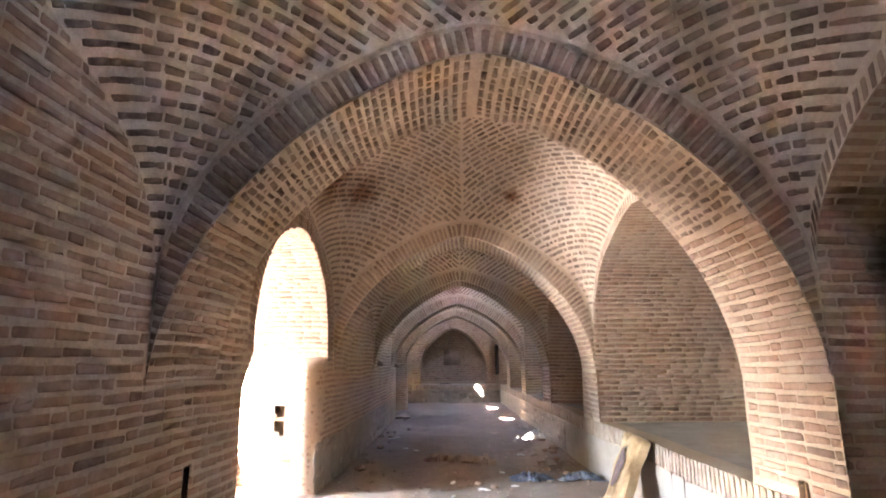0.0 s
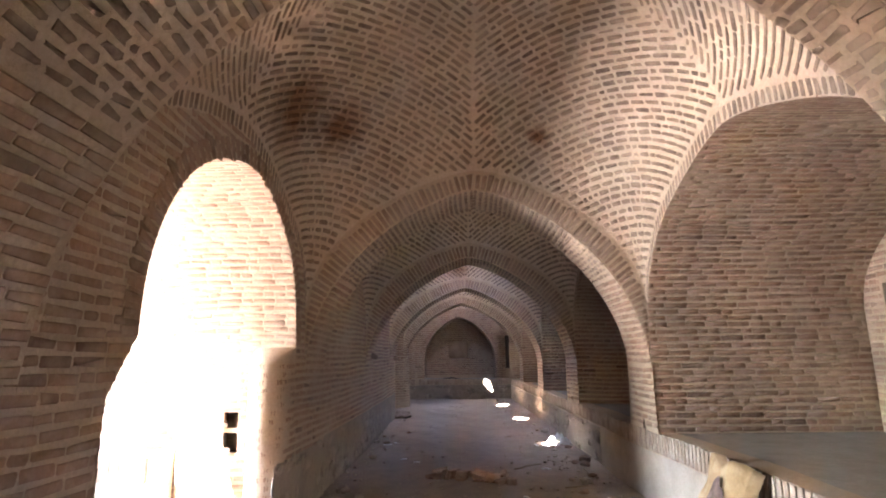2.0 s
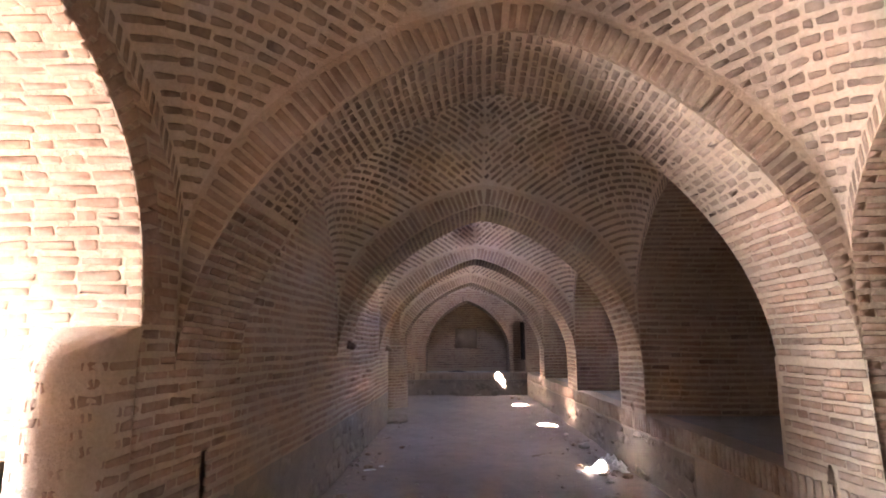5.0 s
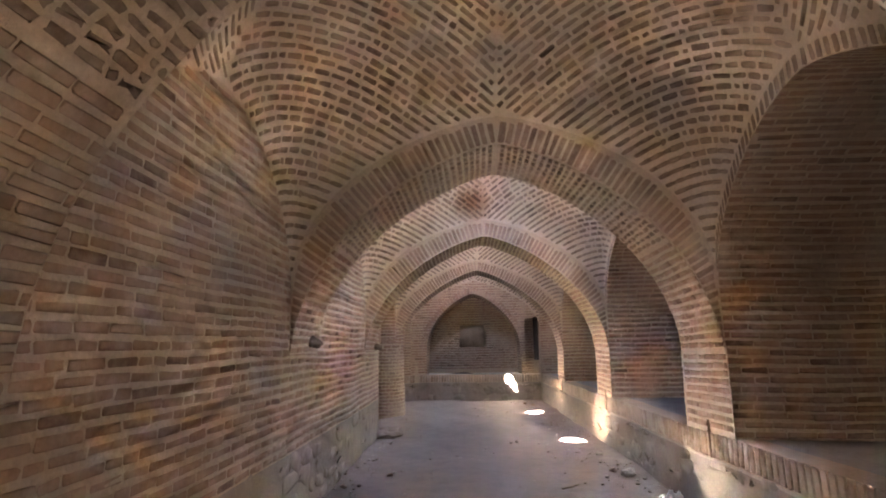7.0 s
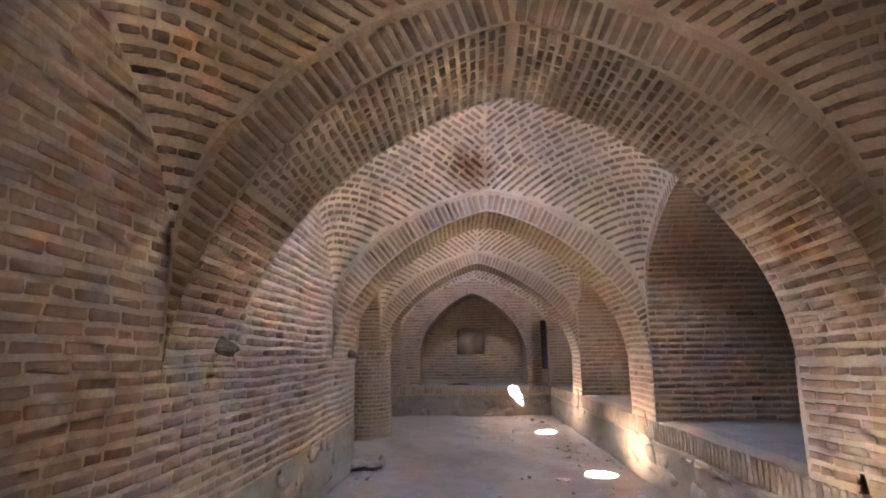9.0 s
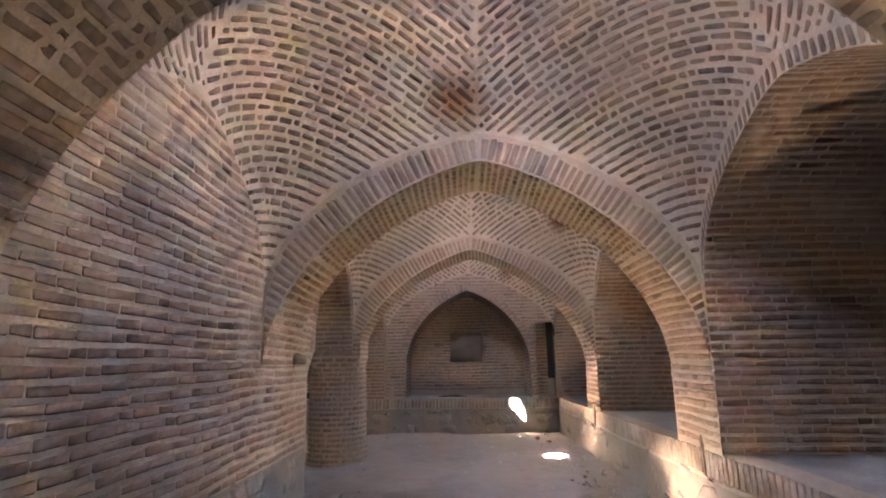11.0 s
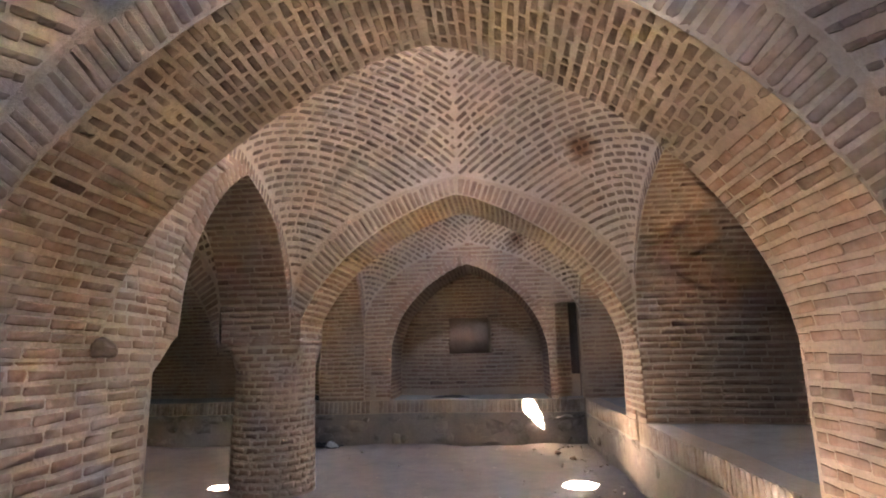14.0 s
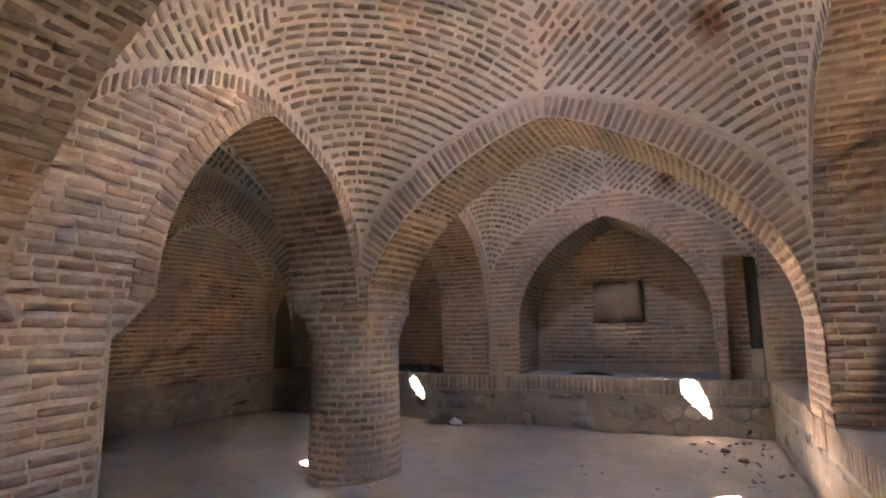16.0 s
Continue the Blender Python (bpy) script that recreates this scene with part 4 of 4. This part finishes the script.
def fragment(at, size, turn, lean, seed, mat):
    """A broken brick: a block with one ragged end and worn edges."""
    bm = bmesh.new()
    bmesh.ops.create_cube(bm, size=1.0)
    bmesh.ops.subdivide_edges(bm, edges=bm.edges[:], cuts=2, use_grid_fill=True)
    for v in bm.verts:
        n = noise.noise_vector(v.co * 2.3 + Vector((seed, seed, 0)))
        v.co += n * 0.16
        if v.co.x > 0.2:
            v.co.x += 0.3 * noise.noise(Vector((v.co.y * 3, v.co.z * 3, seed)))
        v.co = Vector((v.co.x * size[0], v.co.y * size[1], v.co.z * size[2]))
    me = bpy.data.meshes.new("brick_fragment")
    bm.to_mesh(me)
    bm.free()
    ob = thing("brick_fragment", me, mat)
    m = Euler((radians(lean), radians(lean * 0.6), radians(turn))).to_matrix()
    low = min((m @ v.co).z for v in me.vertices)
    ob.location, ob.rotation_euler = (at[0], at[1], floor_z(*at) - low - 0.006), (radians(lean), radians(lean * 0.6), radians(turn))
    return ob


def cloth(name, at, size, height, seed, mat, label, category, z=None, rotate=0.0):
    """A crumpled cloth: a sheet thrown into folds over a low heap."""
    n = 72
    u, v = np.meshgrid(np.linspace(-1, 1, n), np.linspace(-1, 1, n), indexing="ij")
    pos = []
    for a, b in zip(u.ravel(), v.ravel()):
        edge = 1 + 0.35 * noise.noise(Vector((math.atan2(b, a) * 1.3, seed, 0)))
        r = math.hypot(a, b)
        fold = noise.turbulence(Vector((a * 1.6, b * 1.6, seed)), 4, False)
        ridge = abs(math.sin(5 * a + 3 * b + 4 * noise.noise(Vector((a, b, seed + 3)))))
        crease = 1 - abs(noise.noise(Vector((a * 3.1, b * 3.1, seed + 7)))) * 2.4
        crease += 0.6 * (1 - abs(noise.noise(Vector((a * 7.0, b * 7.0, seed + 9)))) * 2.4)
        h = height * max(0.0, 1 - r * r * 0.75) * max(0.02, 0.12 + 0.3 * fold + 0.15 * ridge + 0.42 * crease) + 0.006
        pos.append((a * size[0] * edge * (1 - 0.2 * fold), b * size[1] * edge * (1 - 0.2 * fold), h))
    i = (np.arange(n - 1)[:, None] * n + np.arange(n - 1)[None]).ravel()
    quads = np.stack([i, i + n, i + n + 1, i + 1], 1)
    me = mesh_np(name, np.asarray(pos), quads)
    me.polygons.foreach_set("use_smooth", [True] * len(me.polygons))
    ob = thing(name, me, mat, label, category)
    thick = ob.modifiers.new("thickness", "SOLIDIFY")
    thick.thickness = 0.006
    ob.location = (at[0], at[1], floor_z(*at) if z is None else z)
    ob.rotation_euler.z = radians(rotate)
    return ob


def plain(name, stops, rough=0.85, scale=9.0, bumpy=0.5):
    m, t, b = material(name, rough)
    n = noise_at(t, scale, 6.0, 0.65)
    t.links.new(ramp(t, n, stops), b.inputs["Base Color"])
    bump(t, b, [(noise_at(t, scale * 8, 4.0), 1.0), (n, 0.6)], 0.006, bumpy)
    return m


M_BLUE = plain("blue_grey_cloth", [(0.35, (0.06, 0.07, 0.10)), (0.55, (0.13, 0.15, 0.19)), (0.7, (0.30, 0.30, 0.31))])
M_RAG = plain("brown_rag", [(0.35, (0.09, 0.05, 0.035)), (0.6, (0.22, 0.13, 0.085)), (0.75, (0.34, 0.25, 0.18))])
M_WHITE = plain("white_plastic", [(0.3, (0.55, 0.53, 0.48)), (0.6, (0.75, 0.73, 0.68))], 0.5)
M_BLACK = plain("black_plastic", [(0.3, (0.012, 0.012, 0.013)), (0.7, (0.04, 0.038, 0.036))], 0.35)
M_FOAM = plain("tan_foam", [(0.30, (0.22, 0.135, 0.065)), (0.52, (0.34, 0.225, 0.12)), (0.7, (0.42, 0.31, 0.19))], 0.9, 5.0, 0.9)
M_SCORCH = plain("scorched_foam", [(0.3, (0.07, 0.045, 0.04)), (0.6, (0.15, 0.10, 0.085)), (0.75, (0.27, 0.21, 0.17))], 0.9, 14.0, 0.9)
M_TWIG = plain("dry_twig", [(0.3, (0.16, 0.11, 0.07)), (0.7, (0.30, 0.22, 0.15))])
M_FRAG = brick_material("broken_brick", WALL_TONES, True, dusty=0.7)

# heap of broken bricks and clods with a brown rag
heap = [(-0.22, 9.05, 0.16), (-0.05, 8.95, 0.20), (0.06, 8.72, 0.17), (0.18, 8.85, 0.15), (0.30, 8.62, 0.19), (0.42, 8.55, 0.14), (0.52, 8.50, 0.18), (0.56, 8.72, 0.12), (-0.12, 8.78, 0.11), (0.36, 8.80, 0.12), (0.62, 8.42, 0.10)]
for k, (x, y, l) in enumerate(heap):
    ob = fragment((x, y), (l, l * 0.6, 0.055 + 0.02 * (k % 3)), 37 * k, 12 * ((k % 4) - 1.5), k * 3.1, M_FRAG)
    tagged(ob, "dusty broken brick piece on the earth floor", "rubble", "broken bricks in a heap")
cloth("rag", (-0.08, 8.98), (0.24, 0.14), 0.09, 4.4, M_RAG, "torn dark brown rag lying on the broken bricks", "rag")
cloth("rag", (0.42, 8.64), (0.20, 0.13), 0.10, 9.1, M_RAG, "small brown rag crumpled among the broken bricks", "rag")
# cloths and bags
cloth("cloth", (1.02, 7.45), (0.24, 0.19), 0.13, 1.7, M_BLUE, "crumpled blue-grey cloth lying on the earth floor", "cloth")
cloth("cloth", (1.68, 7.42), (0.22, 0.17), 0.11, 6.3, M_BLUE, "grey striped cloth crumpled beside the platform", "cloth")
cloth("plastic_bag", (1.74, 11.60), (0.19, 0.15), 0.19, 2.9, M_WHITE, "dirty white plastic bag half filled with rubbish", "bag")
cloth("plastic_bag", (-2.05, 20.85), (0.30, 0.13), 0.07, 5.2, M_BLACK, "flattened black plastic bag at the end platform", "bag")
cloth("plastic_bag", (-1.86, 20.82), (0.10, 0.09), 0.10, 8.2, M_WHITE, "small white plastic bag at the end platform", "bag")
cloth("plastic_bag", (-0.10, 21.42), (0.26, 0.09), 0.05, 3.3, M_BLACK, "torn black plastic sheet on the end platform", "bag", PLAT + 0.004)
cloth("plastic_bag", (-2.75, 21.35), (0.55, 0.16), 0.16, 7.6, M_BLACK, "heap of black plastic sheeting on the aisle platform", "bag", PLAT + 0.004)
# stones on the floor
for k, (x, y, a) in enumerate([(1.72, 12.85, 0.085), (1.60, 13.05, 0.05), (1.80, 11.1, 0.06), (1.55, 10.9, 0.045), (1.35, 8.05, 0.05), (1.55, 7.75, 0.045), (1.25, 7.25, 0.04), (0.35, 7.20, 0.05), (-1.2, 10.2, 0.06), (-1.35, 11.6, 0.05), (1.55, 19.9, 0.05), (1.40, 20.3, 0.045), (1.1, 20.55, 0.03), (0.55, 7.05, 0.05), (1.72, 9.6, 0.07), (1.68, 14.0, 0.05), (-0.9, 12.9, 0.035), (-1.25, 8.25, 0.08), (-1.05, 8.05, 0.05), (1.80, 9.92, 0.09), (1.62, 9.75, 0.05), (1.50, 8.58, 0.07), (1.36, 8.72, 0.04), (1.66, 8.95, 0.05), (1.82, 11.95, 0.06), (1.58, 11.28, 0.05), (1.40, 11.75, 0.035), (-1.28, 15.85, 0.06), (-1.16, 11.50, 0.05), (-1.30, 12.35, 0.04)]):
    ob = lump("stone", (x, y, floor_z(x, y)), (a, a * 0.75, a * 0.6), M_FRAG if k % 3 else M_PLASTER, k * 2.7)
    tagged(ob, "loose lump of broken mortar on the earth floor", "stone", "loose lumps on the floor")
# a low mound of earth against the foot of the wall
ob = lump("earth_mound", (-1.32, 15.62, floor_z(-1.32, 15.62)), (0.26, 0.34, 0.10), M_DIRT, 41.0, 4, 0.22)
tagged(ob, "low mound of loose brown earth against the wall", "mound")
# scraps of paper and plastic
for k, (x, y) in enumerate([(-0.55, 9.85), (-0.75, 10.1), (0.05, 7.3), (0.72, 7.9), (1.15, 9.3), (-1.12, 11.40), (-1.02, 11.62), (1.34, 11.45), (0.42, 6.95), (0.80, 7.12)]):
    cloth("paper_scrap", (x, y), (0.045 + 0.012 * (k % 3), 0.025), 0.014, 11.0 + k, M_WHITE, "small dusty scrap of pale paper on the floor", "scrap", rotate=40 * k)["group"] = "paper scraps on the floor"


def twig(a, b, radius, seed):
    cu = bpy.data.curves.new("twig", "CURVE")
    cu.dimensions, cu.bevel_depth, cu.bevel_resolution = "3D", radius, 1
    sp = cu.splines.new("POLY")
    n = 9
    sp.points.add(n - 1)
    for i in range(n):
        k = i / (n - 1)
        x, y = a[0] + (b[0] - a[0]) * k + 0.03 * noise.noise(Vector((k * 3, seed, 0))), a[1] + (b[1] - a[1]) * k + 0.03 * noise.noise(Vector((seed, k * 3, 0)))
        sp.points[i].co = (x, y, floor_z(x, y) + radius, 1)
        sp.points[i].radius = 1 - 0.6 * k
    ob = new("twig", cu)
    cu.materials.append(M_TWIG)
    return tagged(ob, "thin dry twig lying on the earth floor", "twig", "twigs on the floor")


for k, (a, b) in enumerate([((0.75, 9.35), (1.15, 9.65)), ((0.1, 7.05), (0.45, 7.2)), ((-0.1, 6.95), (0.2, 7.0)), ((1.2, 8.3), (1.5, 8.5)), ((0.9, 12.3), (1.1, 12.5))]):
    twig(a, b, 0.007, k * 5.0)

# fine gravel and crumbs of mortar
def gravel():
    g = np.random.default_rng(5)
    vs, fs = [], []
    k = 0
    spots = [(-1.45, 1.8, 6.4, 8.3, 420), (1.3, 1.9, 8.3, 20.8, 520), (-1.5, -1.1, 8.3, 15.5, 260), (-1.4, 1.8, 8.3, 20.8, 480)]
    box_v = np.asarray([(-1, -1, -1), (1, -1, -1), (1, 1, -1), (-1, 1, -1), (-1, -1, 1), (1, -1, 1), (1, 1, 1), (-1, 1, 1)], float)
    box_f = np.asarray([(3, 2, 1, 0), (4, 5, 6, 7), (0, 1, 5, 4), (1, 2, 6, 5), (2, 3, 7, 6), (3, 0, 4, 7)])
    for x0, x1, y0, y1, n in spots:
        for _ in range(n):
            x, y = g.uniform(x0, x1), g.uniform(y0, y1)
            a = 0.004 + 0.014 * g.random() ** 3
            p = box_v * (1 + g.normal(0, 0.25, (8, 3))) * np.asarray([a, a * 0.8, a * 0.55])
            vs.append(p + np.asarray([x, y, floor_z(x, y) + a * 0.3]))
            fs.append(box_f + k)
            k += 8
    thing("gravel", mesh_np("gravel", np.concatenate(vs), np.concatenate(fs)), M_FRAG_STUFF, "crumbs of mortar and brick strewn over the floor", "gravel", "stuff")


M_FRAG_STUFF = brick_material("crumbs", [(0.20, 0.15, 0.12), (0.34, 0.27, 0.215), (0.42, 0.36, 0.30), (0.27, 0.19, 0.14)], dusty=0.5)
gravel()


def foam_slab():
    """A torn slab of tan foam that leans on the platform front, with a scorched patch."""
    ob = new("foam_slab")
    tagged(ob, "torn tan foam slab with a scorched patch leaning on the platform", "foam slab")

    def face(u, v, lift):
        # u along the platform, v upwards; bowed, and set off by lift from its own plane
        bow = 0.05 * np.sin(np.pi * u)
        y = 6.02 - 0.52 * u - 0.06 * (1 - v) + 0.035 * np.sin(9 * v + 2) * (u > 0.9) + 0.02 * np.sin(14 * v) * (u < 0.1)
        x = 1.60 + 0.31 * v - bow - lift * 0.92
        z = 0.02 + (0.695 + 0.02 * np.sin(11 * u)) * v + lift * 0.35
        return np.stack([x, y, z], 1)
    pos, quads, k = [], [], 0
    nu, nv = 18, 16
    for lift in (0.0, 0.075):
        u, v = np.meshgrid(np.linspace(0, 1, nu + 1), np.linspace(0, 1, nv + 1), indexing="ij")
        p = face(u.ravel(), v.ravel(), lift)
        p += 0.006 * np.sin(31 * p[:, [1, 2, 0]])
        i = (np.arange(nu)[:, None] * (nv + 1) + np.arange(nv)[None]).ravel() + k
        quads.append(np.stack([i, i + nv + 1, i + nv + 2, i + 1], 1))
        pos.append(p)
        k += len(p)
    half = (nu + 1) * (nv + 1)
    rim = [j * (nv + 1) for j in range(nu + 1)] + [nu * (nv + 1) + j for j in range(1, nv + 1)] + [j * (nv + 1) + nv for j in range(nu - 1, -1, -1)] + [j for j in range(nv - 1, 0, -1)]
    quads.append(np.asarray([(rim[j], rim[(j + 1) % len(rim)], rim[(j + 1) % len(rim)] + half, rim[j] + half) for j in range(len(rim))]))
    thing("slab", mesh_np("slab", np.concatenate(pos), np.concatenate(quads)), M_FOAM, parent=ob)
    # the scorched patch, a thin skin on the face
    n = 26
    ring, faces = [face(np.asarray([0.56]), np.asarray([0.58]), 0.092)[0]], []
    for j in range(n):
        a = 2 * math.pi * j / n
        r = 1 + 0.3 * noise.noise(Vector((math.cos(a) * 1.5, math.sin(a) * 1.5, 2.0)))
        ring.append(face(np.asarray([0.56 + 0.19 * r * math.cos(a)]), np.asarray([0.58 + 0.25 * r * math.sin(a)]), 0.092)[0])
    faces = [(0, 1 + j, 1 + (j + 1) % n, 1 + (j + 1) % n) for j in range(n)]
    me = bpy.data.meshes.new("scorched_patch")
    me.from_pydata([tuple(p) for p in ring], [], [q[:3] for q in faces])
    thing("scorched_patch", me, M_SCORCH, "dark scorched patch", parent=ob)


foam_slab()
# dark hollow put where shade falls beside the leaning slab
hollow("gap", lambda u, v, d: (XR + d - 0.012, 4.86 + u, 0.02 + v), 0.26, 0.50, 0.12, M_DARK, "near-black hollow for the shadow gap in the platform front")


def tether(y, z):
    """A worn stone lug that stands out of the wall."""
    x = XL + float(narrowing(XL, y))
    bm = bmesh.new()
    bmesh.ops.create_icosphere(bm, subdivisions=3, radius=1.0)
    for v in bm.verts:
        k = 1 + 0.3 * noise.noise(v.co * 1.5 + Vector((y, 0, 0)))
        v.co = Vector((v.co.x * 0.085 * k, v.co.y * 0.045 * k, v.co.z * 0.052 * k - 0.02 * max(0, v.co.x)))
    me = bpy.data.meshes.new("stone_lug")
    bm.to_mesh(me)
    bm.free()
    ob = thing("stone_lug", me, M_STONE_ONE, "worn stone lug standing out of the brick wall", "stone lug", group="tethering lugs")
    ob.location = (x + 0.03, y, z)


M_STONE_ONE = brick_material("lug_stone", [(0.16, 0.11, 0.085), (0.24, 0.17, 0.13)], True, dusty=0.3)
# this raised lug stands in for a flat dark hollow of broken brick
tether(11.40, 1.47)
tether(15.03, 1.43)

# ---- bricks one by one ----
for f, rects, toward, parent, mat in SINGLES:
    single_bricks(f, rects, toward, parent, mat)
